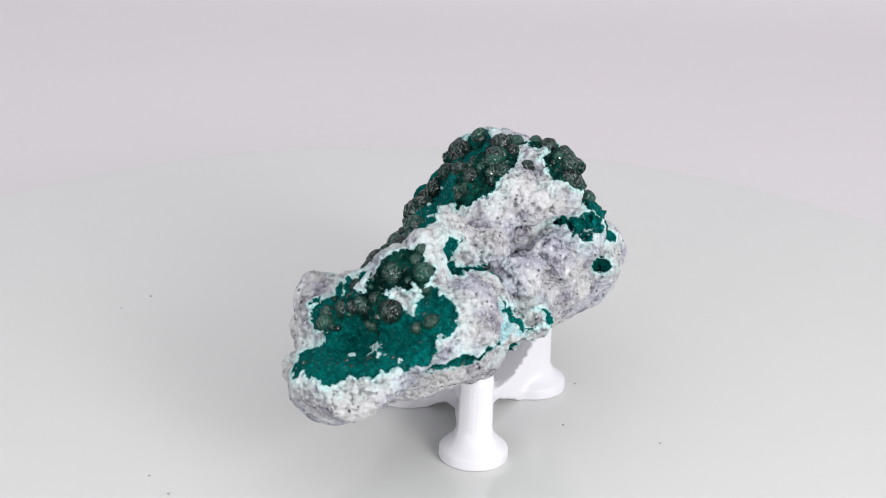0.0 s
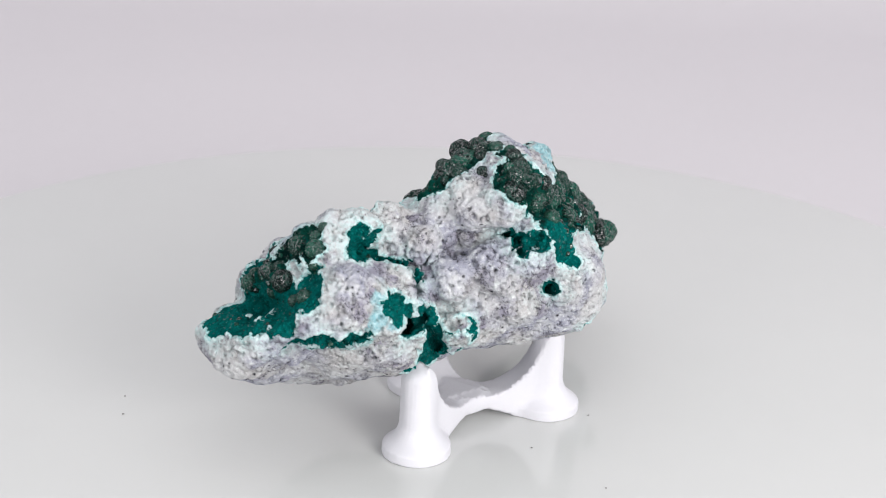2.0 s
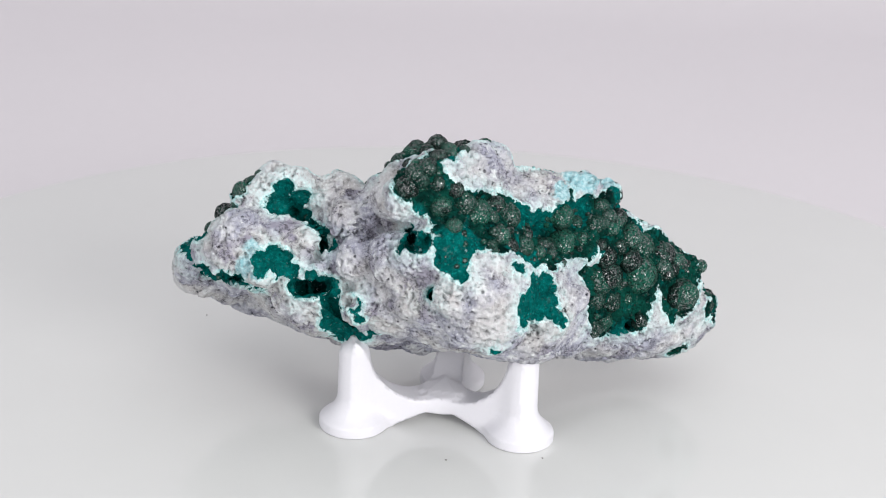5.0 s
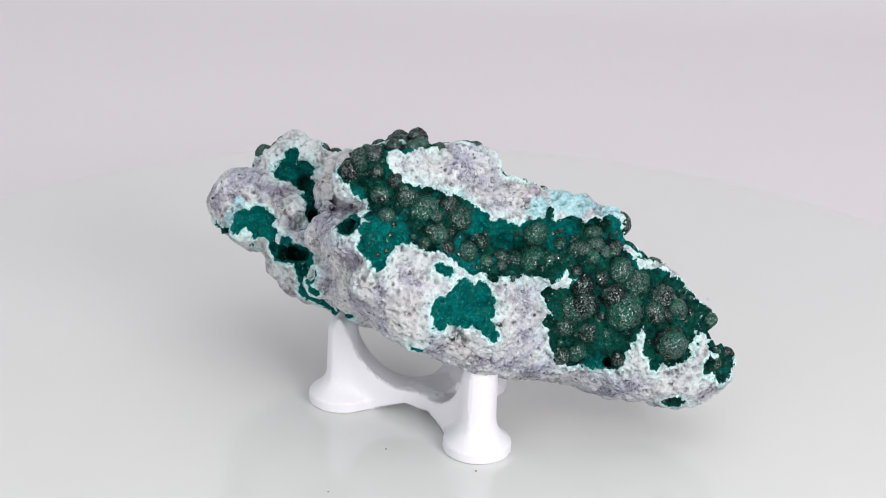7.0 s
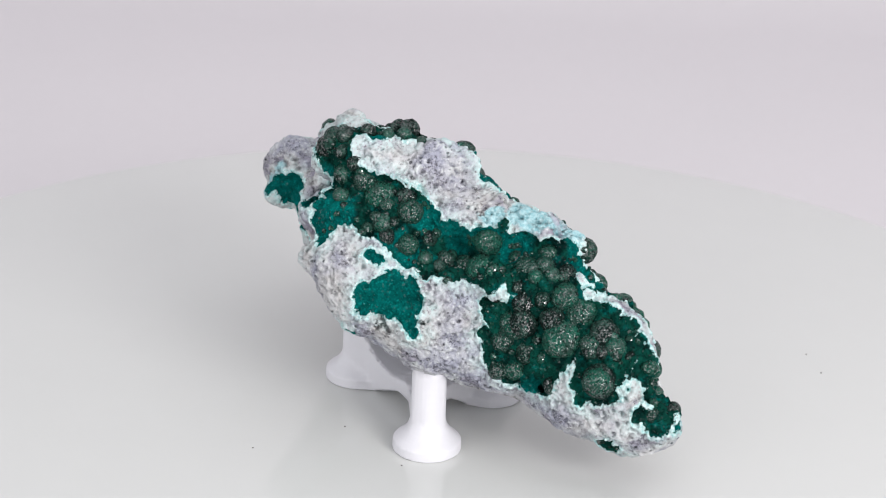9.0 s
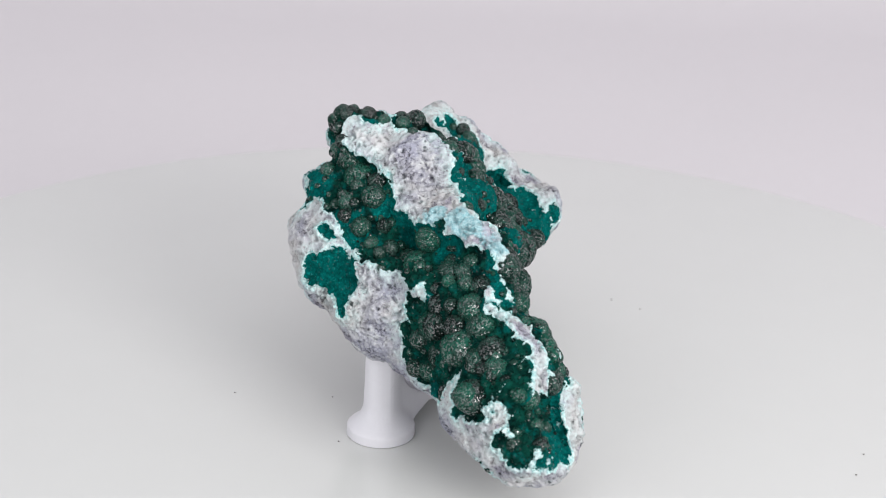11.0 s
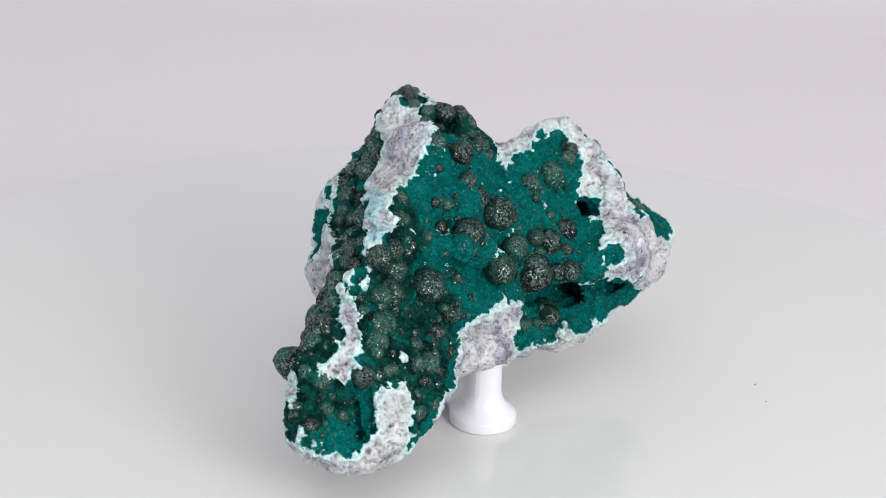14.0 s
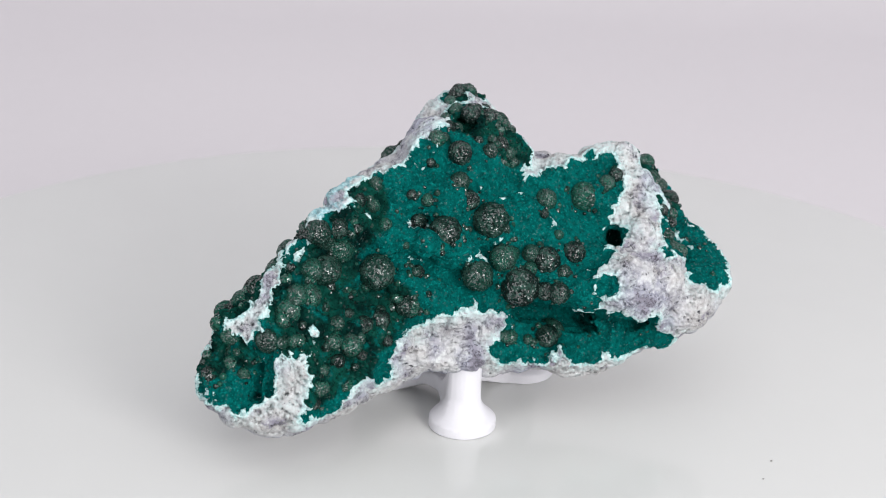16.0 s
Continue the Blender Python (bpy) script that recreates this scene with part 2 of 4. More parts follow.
def stand():
    feet = [(0.0060, -0.0259), (0.0205, 0.0114), (-0.0109, 0.0037)]
    cx, cy = 0.0052, -0.0036
    h = 0.0005
    low = (-0.024, -0.038, -0.0021)
    X, Y, Z = np.meshgrid(*[np.arange(a, b, h) for a, b in zip(low, (0.034, 0.026, 0.027))], indexing="ij")
    total = 0
    k = 0.0008
    for fx, fy in feet:
        rr = np.hypot(X - fx, Y - fy)
        # a slim post on a flared foot with an upright rim
        up = np.clip((Z - 0.0026) / 0.0062, 0, 1)
        width = 0.0035 + 0.0042 * (1 - up) ** 2.2 + 0.0004 * (1 - Z / 0.022)
        tip = np.sqrt(np.maximum(1e-12, 1 - (np.maximum(Z - 0.0190, 0) / 0.0036) ** 2)) * width
        d = np.minimum(tip - rr, 0.0226 - Z)
        total = total + np.exp(np.clip(d * 0.8 / k, -30, 30))
        # a fin that sweeps down from the post to the hub and arches over the disc
        ln = math.hypot(cx - fx, cy - fy)
        ux, uy = (cx - fx) / ln, (cy - fy) / ln
        u = ((X - fx) * ux + (Y - fy) * uy) / ln
        side = np.abs((X - fx) * uy - (Y - fy) * ux)
        uc = np.clip(u, 0, 1)
        crown = 0.0062 + 0.0165 * (1 - uc) ** 3.2
        arch = 0.0032 * np.clip((uc - 0.30) / 0.45, 0, 1) ** 1.3
        half = 0.0030 + 0.0016 * uc
        mid, tall = (crown + arch) / 2, (crown - arch) / 2
        steep = np.where(Z > mid, np.sqrt(1 + (0.0528 / ln * (1 - uc) ** 2.2) ** 2), 1.0)
        d = np.minimum(half - np.sqrt(side ** 2 + 0.6 * np.maximum(0, np.abs(Z - mid) - tall + 0.0016) ** 2 / steep ** 2), (tall - np.abs(Z - mid)) / steep)
        d = np.minimum(d, np.minimum(u * ln + 0.001, (1.06 - u) * ln))
        total = total + np.exp(np.clip(d * 0.8 / k, -30, 30))
    F = np.minimum(k * np.log(total + 1e-20), Z)
    v, f, n = surface(F.astype(np.float32), low, h)
    top = new("display_stand")
    mid = v[f].mean(1)
    gap = np.stack([np.hypot(mid[:, 0] - x, mid[:, 1] - y) for x, y in feet], 1)
    which = np.where(gap.min(1) < 0.0098, gap.argmin(1), 3)
    for i in range(4):
        pick = f[which == i]
        ids, inv = np.unique(pick, return_inverse=True)
        mesh_object("leg" if i < 3 else "web", v[ids], inv.reshape(pick.shape), M_STAND, top, True, n[ids])
    tagged(top, "small white plastic three-legged stand with flared feet", "display stand")
    return top


# ---- the mineral specimen; millimetres above the disc, about the axis ----
LUMPS, CRUST, CLUSTERED, CHALK, CLEFTS, GROOVES, NODULES, BARE, CALM = [], [], [], [], [], [], [], [], []


def lump(x, y, z, r):
    LUMPS.append((x, y, z, r))


def crust(x, y, z, r):
    CRUST.append((x, y, z, r))


def clustered(x, y, z, r):
    CLUSTERED.append((x, y, z, r))


def chalk(x, y, z, r):
    CHALK.append((x, y, z, r))


def cleft(a, b, r):
    CLEFTS.append((a, b, r))


def groove(a, b, r):
    GROOVES.append((a, b, r))


def bare(a, b, r):
    """A strip of host rock that shows through the crust."""
    BARE.append((a, b, r))


def calm(x, y, z, r):
    """A patch of plain velvet crust between the crowded balls."""
    CALM.append((x, y, z, r))


def nodule(x, y, z, r):
    NODULES.append((x, y, z, r))


lump(-17.0, -61.4, 34.2, 3.6)
lump(-7.2, -60.4, 41.3, 2.9)
lump(-13.5, -59.4, 37.5, 4.5)
lump(-21.8, -57.4, 32.1, 7.0)
lump(-1.5, -57.1, 44.3, 5.3)
lump(-28.6, -55.9, 32.2, 4.7)
lump(-9.9, -51.8, 39.7, 4.2)
lump(-4.6, -51.8, 43.1, 7.1)
lump(2.4, -51.7, 46.7, 8.3)
lump(-14.5, -51.7, 47.4, 3.3)
lump(-14.5, -50.2, 33.7, 5.9)
lump(-26.3, -49.8, 28.9, 8.0)
lump(11.6, -49.3, 44.0, 3.3)
lump(-20.5, -48.4, 29.5, 6.1)
lump(-7.4, -48.2, 54.5, 4.2)
lump(-1.6, -44.8, 43.9, 9.4)
lump(-28.7, -44.2, 28.4, 6.3)
lump(-26.1, -43.8, 40.7, 3.9)
lump(-24.2, -43.6, 23.0, 5.8)
lump(-7.0, -43.1, 58.8, 3.8)
lump(-16.1, -42.6, 44.5, 8.5)
lump(-11.5, -42.4, 51.6, 7.1)
lump(16.6, -40.5, 44.5, 1.8)
lump(-28.6, -38.3, 38.0, 6.0)
lump(3.7, -37.8, 42.4, 9.2)
lump(-22.0, -37.7, 44.5, 5.0)
lump(-4.1, -37.6, 58.2, 4.3)
lump(-23.0, -37.6, 17.9, 3.1)
lump(-19.8, -37.5, 29.1, 10.1)
lump(-28.0, -36.6, 32.4, 6.6)
lump(-7.3, -35.9, 37.0, 14.1)
lump(-18.8, -33.9, 21.7, 5.5)
lump(1.3, -33.7, 35.7, 11.7)
lump(-10.6, -33.0, 52.1, 5.4)
lump(-21.3, -31.5, 17.2, 4.1)
lump(-12.4, -31.2, 29.4, 11.2)
lump(-26.6, -30.7, 35.6, 8.8)
lump(18.0, -28.5, 36.3, 3.8)
lump(-2.2, -28.0, 53.9, 6.9)
lump(14.8, -27.8, 46.7, 4.8)
lump(6.9, -27.8, 54.0, 4.7)
lump(-21.1, -27.1, 14.5, 3.1)
lump(-18.9, -27.0, 35.3, 9.7)
lump(-13.9, -25.9, 22.9, 6.6)
lump(-14.8, -25.7, 21.9, 7.2)
lump(-29.6, -25.2, 39.4, 3.9)
lump(-19.1, -24.3, 14.2, 2.8)
lump(-6.4, -23.5, 33.5, 16.4)
lump(7.7, -22.5, 34.6, 9.0)
lump(-16.0, -21.2, 17.1, 6.1)
lump(15.4, -20.7, 61.2, 4.4)
lump(22.4, -20.6, 49.9, 5.9)
lump(22.2, -20.4, 63.7, 4.3)
lump(-18.0, -20.4, 17.3, 2.9)
lump(-9.2, -20.0, 21.2, 6.4)
lump(-25.8, -19.1, 36.1, 4.8)
lump(-2.0, -18.4, 43.7, 13.8)
lump(28.7, -17.8, 52.7, 4.3)
lump(-11.2, -16.7, 35.6, 11.1)
lump(22.9, -16.7, 68.6, 4.0)
lump(7.5, -16.2, 56.7, 8.8)
lump(13.5, -16.2, 39.1, 11.3)
lump(-0.4, -16.1, 30.9, 11.1)
lump(-18.8, -15.2, 18.3, 1.9)
lump(25.9, -14.5, 41.2, 6.3)
lump(11.4, -14.2, 63.5, 6.6)
lump(-6.0, -14.0, 23.5, 8.6)
lump(-22.4, -13.4, 36.2, 2.8)
lump(-11.4, -13.3, 17.9, 6.6)
lump(35.1, -12.9, 44.8, 3.2)
lump(-16.9, -11.5, 19.8, 3.0)
lump(27.1, -10.8, 53.5, 7.1)
lump(8.4, -10.7, 65.7, 5.4)
lump(19.1, -10.6, 63.7, 8.7)
lump(9.2, -8.1, 33.8, 10.9)
lump(19.4, -7.4, 36.3, 10.2)
lump(10.5, -7.3, 69.5, 2.0)
lump(5.0, -7.0, 57.6, 9.3)
lump(-13.5, -6.6, 37.0, 5.8)
lump(-5.4, -6.5, 47.4, 7.6)
lump(-3.2, -6.2, 30.6, 13.1)
lump(32.5, -5.7, 45.2, 6.7)
lump(-8.9, -5.7, 20.3, 8.7)
lump(17.4, -3.8, 46.5, 15.9)
lump(26.2, -1.5, 40.5, 12.4)
lump(11.3, -0.3, 63.2, 7.5)
lump(0.7, 0.2, 64.1, 3.0)
lump(11.4, 0.3, 35.4, 14.1)
lump(-7.5, 0.6, 18.1, 5.2)
lump(13.7, 0.8, 55.0, 8.9)
lump(-13.3, 1.2, 26.9, 2.8)
lump(27.4, 2.3, 33.8, 4.2)
lump(-13.1, 2.5, 41.0, 2.6)
lump(-13.2, 3.0, 19.4, 3.0)
lump(3.2, 3.6, 29.9, 12.7)
lump(20.4, 4.0, 35.2, 11.6)
lump(-1.9, 4.1, 54.7, 6.3)
lump(31.2, 4.4, 34.8, 3.1)
lump(6.7, 4.9, 64.6, 5.2)
lump(-9.7, 5.2, 31.9, 5.5)
lump(-5.5, 6.0, 18.3, 5.0)
lump(14.0, 6.3, 28.8, 8.7)
lump(-6.5, 6.5, 45.5, 5.8)
lump(-12.4, 8.0, 20.7, 3.7)
lump(-1.4, 8.3, 21.5, 7.9)
lump(31.6, 9.8, 34.3, 2.0)
lump(14.1, 10.5, 56.2, 4.5)
lump(20.9, 11.5, 29.9, 8.8)
lump(5.6, 12.0, 55.7, 7.3)
lump(20.8, 12.1, 43.1, 7.6)
lump(-8.4, 12.4, 34.7, 5.3)
lump(-11.6, 13.3, 21.5, 3.5)
lump(25.6, 13.7, 34.0, 6.4)
lump(-8.0, 14.4, 48.5, 3.6)
lump(7.7, 14.6, 31.7, 16.2)
lump(0.0, 17.1, 22.3, 10.9)
lump(8.1, 17.5, 54.4, 7.4)
lump(-11.4, 17.7, 23.6, 3.4)
lump(-6.1, 19.0, 39.3, 4.5)
lump(-1.3, 20.8, 48.9, 5.4)
lump(24.2, 22.3, 37.1, 2.8)
lump(-2.6, 23.0, 15.9, 5.3)
lump(-12.2, 23.2, 26.2, 1.8)
lump(14.5, 23.8, 45.2, 5.2)
lump(7.6, 24.0, 29.2, 12.9)
lump(-6.2, 26.3, 42.3, 2.4)
lump(5.2, 26.9, 55.3, 3.6)
lump(-1.9, 27.1, 23.3, 11.9)
lump(-8.9, 29.2, 26.7, 3.9)
lump(-0.4, 29.6, 53.0, 3.9)
lump(5.0, 30.7, 40.9, 10.2)
lump(7.6, 31.6, 46.5, 6.3)
lump(-2.8, 32.0, 17.0, 7.2)
lump(-2.9, 32.7, 22.4, 9.5)
lump(-4.1, 33.6, 26.6, 9.7)
lump(2.0, 34.5, 52.5, 3.8)
lump(-7.3, 35.1, 20.7, 5.4)
lump(3.4, 36.8, 25.8, 12.4)
lump(-10.7, 37.4, 20.3, 4.4)
lump(-3.3, 38.0, 12.9, 4.3)
lump(3.5, 38.5, 42.6, 7.1)
lump(5.8, 39.2, 34.0, 8.8)
lump(-2.8, 39.4, 20.4, 11.5)
lump(-7.8, 40.5, 32.3, 3.9)
lump(12.4, 43.2, 20.9, 1.9)
lump(-7.8, 44.1, 20.5, 8.1)
lump(-3.8, 44.9, 12.9, 5.0)
lump(6.9, 45.0, 22.7, 7.7)
lump(12.2, 45.3, 29.4, 2.0)
lump(7.1, 45.4, 22.8, 5.7)
lump(-7.8, 45.4, 18.4, 2.9)
lump(-4.2, 45.6, 15.6, 6.5)
lump(-0.4, 46.0, 30.5, 10.3)
lump(0.4, 46.2, 37.0, 7.3)
lump(5.9, 46.8, 35.0, 6.1)
lump(2.5, 47.2, 23.2, 11.8)
lump(-10.9, 48.6, 15.0, 2.5)
lump(-11.2, 48.7, 26.2, 2.4)
lump(-3.3, 49.8, 15.4, 6.8)
lump(-3.2, 50.2, 15.3, 6.8)
lump(-3.2, 50.3, 15.3, 5.3)
lump(3.3, 52.1, 30.4, 8.3)
lump(-1.8, 53.0, 15.6, 7.3)
lump(12.6, 53.4, 29.8, 1.8)
lump(4.2, 54.6, 20.1, 8.1)
lump(-0.9, 54.6, 15.9, 6.3)
lump(5.2, 54.6, 26.6, 3.4)
lump(4.5, 54.8, 20.1, 4.2)
lump(5.3, 55.1, 26.4, 5.0)
lump(0.7, 57.3, 17.6, 5.6)
lump(3.8, 59.1, 32.9, 2.1)
lump(-4.6, 59.2, 17.5, 3.0)
lump(3.7, 59.4, 33.0, 2.2)
lump(2.9, 60.6, 20.4, 5.6)
lump(-1.3, 61.1, 19.1, 2.7)
lump(0.5, 65.8, 23.3, 1.8)
# teal crust, the crowded parts of it, chalky blue spots, and hollows
crust(-7.8, -0.6, 52.0, 7.2)
crust(-6.3, 23.0, 48.1, 7.2)
crust(-8.9, 26.6, 33.8, 7.2)
crust(-0.3, 2.6, 60.9, 7.2)
crust(-3.3, 34.9, 46.5, 7.2)
crust(-17.8, -12.0, 25.3, 7.2)
crust(-0.6, 61.6, 25.7, 7.2)
crust(-21.9, -48.9, 43.3, 7.2)
crust(-11.7, 11.1, 39.1, 7.2)
crust(-16.2, -6.9, 42.5, 7.2)
crust(-11.7, -24.0, 52.1, 7.2)
crust(3.6, -7.1, 68.0, 7.2)
crust(15.6, 34.1, 32.6, 7.2)
crust(-7.9, 39.6, 36.9, 7.2)
crust(8.4, 53.3, 37.7, 7.2)
crust(24.8, 6.2, 56.5, 7.2)
crust(15.2, 23.0, 50.5, 7.2)
crust(-0.8, 14.4, 58.5, 7.2)
crust(28.4, -7.0, 60.0, 7.2)
crust(12.2, 38.9, 42.2, 7.2)
crust(-13.5, 39.8, 27.6, 7.2)
crust(-19.3, -17.8, 44.2, 7.2)
crust(-22.2, -22.5, 22.9, 7.2)
crust(20.0, 14.6, 50.4, 7.2)
crust(-25.3, -13.2, 38.2, 7.2)
crust(-11.8, -10.5, 50.9, 7.2)
crust(-12.3, -54.9, 44.5, 5.2)
crust(12.5, 33.7, 50.2, 7.2)
crust(-27.2, -34.4, 22.6, 5.2)
crust(-11.3, -30.7, 57.1, 7.2)
crust(-3.4, -9.2, 61.0, 7.2)
crust(-10.1, 9.9, 49.4, 7.2)
crust(-24.4, -58.6, 38.6, 5.2)
crust(2.9, -15.5, 65.2, 7.2)
crust(-19.1, -4.8, 36.1, 7.2)
crust(13.5, 54.0, 31.9, 7.2)
crust(-4.3, -57.7, 49.8, 5.2)
crust(-3.6, -41.6, 53.4, 5.2)
crust(23.6, -18.9, 72.0, 5.2)
crust(-29.4, -52.5, 36.6, 5.2)
crust(-10.0, 19.4, 36.1, 7.2)
crust(-12.2, -48.8, 56.3, 5.2)
crust(-8.2, 47.0, 38.1, 7.2)
crust(-4.1, 30.3, 54.1, 5.2)
crust(14.4, 42.0, 34.7, 5.2)
crust(-14.1, 32.6, 28.7, 7.2)
crust(27.2, -14.2, 66.1, 5.2)
crust(-7.8, -59.9, 44.8, 5.2)
crust(9.4, -27.4, 26.3, 5.2)
crust(-18.0, -25.0, 46.2, 5.2)
crust(32.4, 9.2, 42.2, 5.2)
crust(2.0, 21.9, 56.5, 5.2)
crust(34.2, -11.7, 54.0, 3.8)
crust(16.8, 28.0, 38.7, 3.8)
crust(11.2, -45.8, 46.4, 3.8)
crust(-14.9, 3.9, 39.6, 5.2)
crust(-29.0, -26.4, 28.1, 5.2)
crust(-17.7, -4.5, 20.5, 3.8)
crust(-4.1, 42.2, 42.2, 7.2)
crust(-18.0, -52.4, 48.0, 5.2)
crust(8.1, 45.9, 42.1, 5.2)
crust(-5.0, 33.8, 39.7, 7.2)
crust(-6.7, 54.6, 31.3, 3.8)
crust(-5.2, 7.5, 58.9, 7.2)
crust(2.2, 0.4, 67.7, 5.2)
crust(11.6, -7.0, 71.8, 3.8)
crust(-29.0, -40.6, 20.6, 3.8)
crust(-28.0, -44.2, 44.5, 3.8)
crust(7.8, -14.5, 70.4, 5.2)
crust(12.1, -32.1, 30.5, 3.8)
crust(-15.8, 44.6, 18.1, 3.8)
crust(-13.5, -61.8, 41.5, 2.8)
crust(5.3, 62.0, 33.5, 3.8)
crust(-6.2, 61.3, 20.3, 3.8)
crust(5.2, 65.6, 22.6, 3.8)
crust(-9.0, -17.7, 55.6, 5.2)
crust(8.5, 27.9, 52.9, 3.8)
crust(15.6, 39.9, 26.5, 3.8)
crust(-24.3, -22.7, 43.0, 3.8)
crust(-8.4, -36.7, 59.1, 2.8)
crust(22.1, 0.0, 62.0, 2.8)
crust(-18.7, -59.8, 39.0, 3.8)
crust(5.1, 36.9, 53.7, 2.8)
crust(13.4, -33.2, 33.9, 2.8)
crust(3.1, 8.8, 64.9, 2.8)
crust(-25.0, -30.0, 20.4, 3.8)
crust(-16.0, 43.4, 21.7, 5.2)
crust(-25.4, -46.0, 36.8, 2.8)
crust(9.2, 55.4, 13.3, 2.8)
crust(29.4, 13.3, 40.7, 2.8)
crust(36.3, 5.5, 42.2, 2.8)
crust(15.9, 35.1, 25.2, 2.8)
crust(29.4, 0.2, 56.3, 3.8)
crust(-10.5, -1.7, 44.2, 2.8)
crust(6.8, -56.1, 40.9, 2.8)
crust(6.1, 32.6, 53.5, 2.8)
crust(-1.5, 11.0, 51.7, 2.0)
crust(12.5, -49.0, 47.5, 2.8)
crust(-24.9, -42.7, 47.6, 2.0)
crust(-15.1, -29.6, 48.3, 2.8)
crust(-6.6, -22.4, 56.8, 3.8)
crust(-30.5, -20.1, 38.5, 2.0)
crust(26.8, 9.4, 50.1, 2.8)
crust(-14.3, 29.1, 21.8, 2.8)
crust(18.9, 30.3, 27.7, 2.8)
crust(-21.5, -12.6, 32.1, 5.2)
crust(-11.9, 2.9, 45.3, 2.0)
crust(13.1, -35.7, 40.9, 2.0)
crust(-30.3, -17.8, 34.9, 2.8)
crust(-14.7, 1.4, 33.7, 2.8)
crust(0.8, 66.5, 20.4, 2.0)
crust(-8.7, 18.2, 43.2, 3.8)
crust(19.4, 27.5, 34.6, 2.0)
crust(31.6, 14.5, 37.0, 2.0)
crust(3.0, -58.3, 40.1, 2.8)
crust(-9.9, 16.9, 50.4, 5.2)
crust(3.2, 58.2, 36.8, 2.8)
crust(36.7, 5.0, 38.5, 2.0)
crust(-11.1, 47.0, 31.2, 2.0)
crust(-17.0, -4.6, 24.0, 2.8)
crust(-8.4, 27.6, 42.1, 2.8)
crust(-16.8, -48.4, 52.4, 2.8)
crust(2.9, 26.6, 58.2, 2.8)
crust(12.1, -42.6, 44.2, 2.0)
crust(-20.7, -32.5, 46.6, 2.0)
crust(-4.9, -53.3, 52.5, 2.0)
crust(17.1, 32.4, 25.4, 2.8)
crust(-1.2, -40.9, 59.0, 2.0)
crust(-1.3, 34.9, 55.0, 2.8)
crust(-19.5, -56.1, 38.8, 2.0)
crust(-31.2, -47.8, 35.6, 2.0)
crust(15.2, 32.6, 39.7, 3.8)
crust(12.3, 46.9, 37.1, 3.8)
crust(33.0, -11.7, 57.5, 3.8)
crust(-2.8, 20.6, 54.2, 5.2)
crust(-7.5, -52.1, 56.3, 2.0)
crust(26.4, -19.8, 67.1, 2.0)
crust(-9.3, 51.4, 32.3, 2.8)
crust(-5.1, 56.6, 27.7, 2.0)
crust(35.7, -9.4, 50.5, 1.4)
crust(-28.5, -22.1, 31.9, 2.0)
crust(21.3, -14.2, 72.5, 2.0)
crust(21.7, -28.5, 35.1, 1.4)
crust(-16.7, -1.1, 21.6, 2.0)
crust(3.1, 7.5, 67.3, 2.0)
crust(-16.5, -5.7, 28.8, 2.0)
crust(-3.1, 64.3, 19.3, 2.0)
crust(-22.1, -45.6, 36.7, 2.0)
crust(4.6, 37.9, 50.8, 2.8)
crust(32.9, 3.6, 50.2, 1.4)
crust(-5.8, 58.2, 22.2, 2.0)
crust(20.2, 4.0, 61.5, 2.0)
crust(23.5, -2.3, 62.4, 2.8)
crust(23.5, -17.1, 56.8, 1.4)
crust(-6.6, 53.3, 35.0, 2.8)
crust(-22.6, -44.4, 49.8, 2.0)
crust(13.9, -32.0, 36.1, 1.4)
crust(8.2, 40.0, 48.3, 2.0)
crust(-16.5, -57.0, 40.2, 2.0)
crust(-29.0, -46.4, 42.0, 2.0)
crust(13.5, -38.4, 43.3, 1.4)
crust(4.6, 49.7, 42.5, 2.0)
crust(-10.7, 49.2, 31.1, 2.0)
crust(33.8, -8.0, 54.2, 1.4)
crust(12.1, -41.4, 39.8, 1.4)
crust(-5.4, -34.1, 60.5, 1.4)
crust(-31.4, -33.5, 26.7, 1.4)
crust(-10.2, 15.9, 30.0, 1.4)
crust(-16.2, -62.4, 39.9, 2.0)
crust(-29.0, -17.8, 32.6, 2.0)
crust(13.4, -33.2, 38.4, 1.4)
crust(25.1, -14.0, 71.2, 2.8)
crust(-0.4, 27.7, 56.7, 2.0)
crust(-14.2, 49.2, 15.7, 1.4)
crust(2.1, 44.4, 46.6, 1.4)
crust(-1.6, -37.0, 51.8, 2.0)
crust(1.0, 56.2, 37.9, 1.4)
crust(4.3, 11.1, 63.0, 1.4)
crust(7.9, 62.5, 24.0, 1.4)
crust(-18.9, -8.6, 18.3, 1.4)
crust(11.2, 23.6, 57.3, 1.4)
crust(-32.7, -56.2, 34.8, 2.0)
crust(-6.3, 14.7, 43.2, 1.4)
crust(-6.6, -52.8, 50.9, 1.4)
crust(-30.6, -39.4, 43.8, 1.4)
crust(-14.5, 6.2, 34.8, 2.0)
crust(8.0, 42.2, 46.9, 1.4)
crust(31.6, 16.2, 35.0, 1.4)
crust(16.4, -38.8, 45.3, 1.4)
crust(26.6, 14.4, 47.6, 1.4)
crust(-15.8, -31.0, 50.5, 2.0)
crust(14.5, -23.9, 28.4, 1.4)
crust(-3.0, 49.7, 42.6, 1.4)
crust(14.8, 42.3, 29.0, 2.0)
crust(-18.4, -52.6, 38.5, 2.0)
crust(-20.0, -44.3, 52.2, 1.4)
crust(0.8, -38.1, 51.9, 1.4)
crust(4.4, -35.8, 51.6, 1.4)
crust(-21.1, -15.3, 19.4, 1.4)
crust(19.1, -16.4, 71.6, 1.4)
crust(34.5, -1.0, 31.2, 1.4)
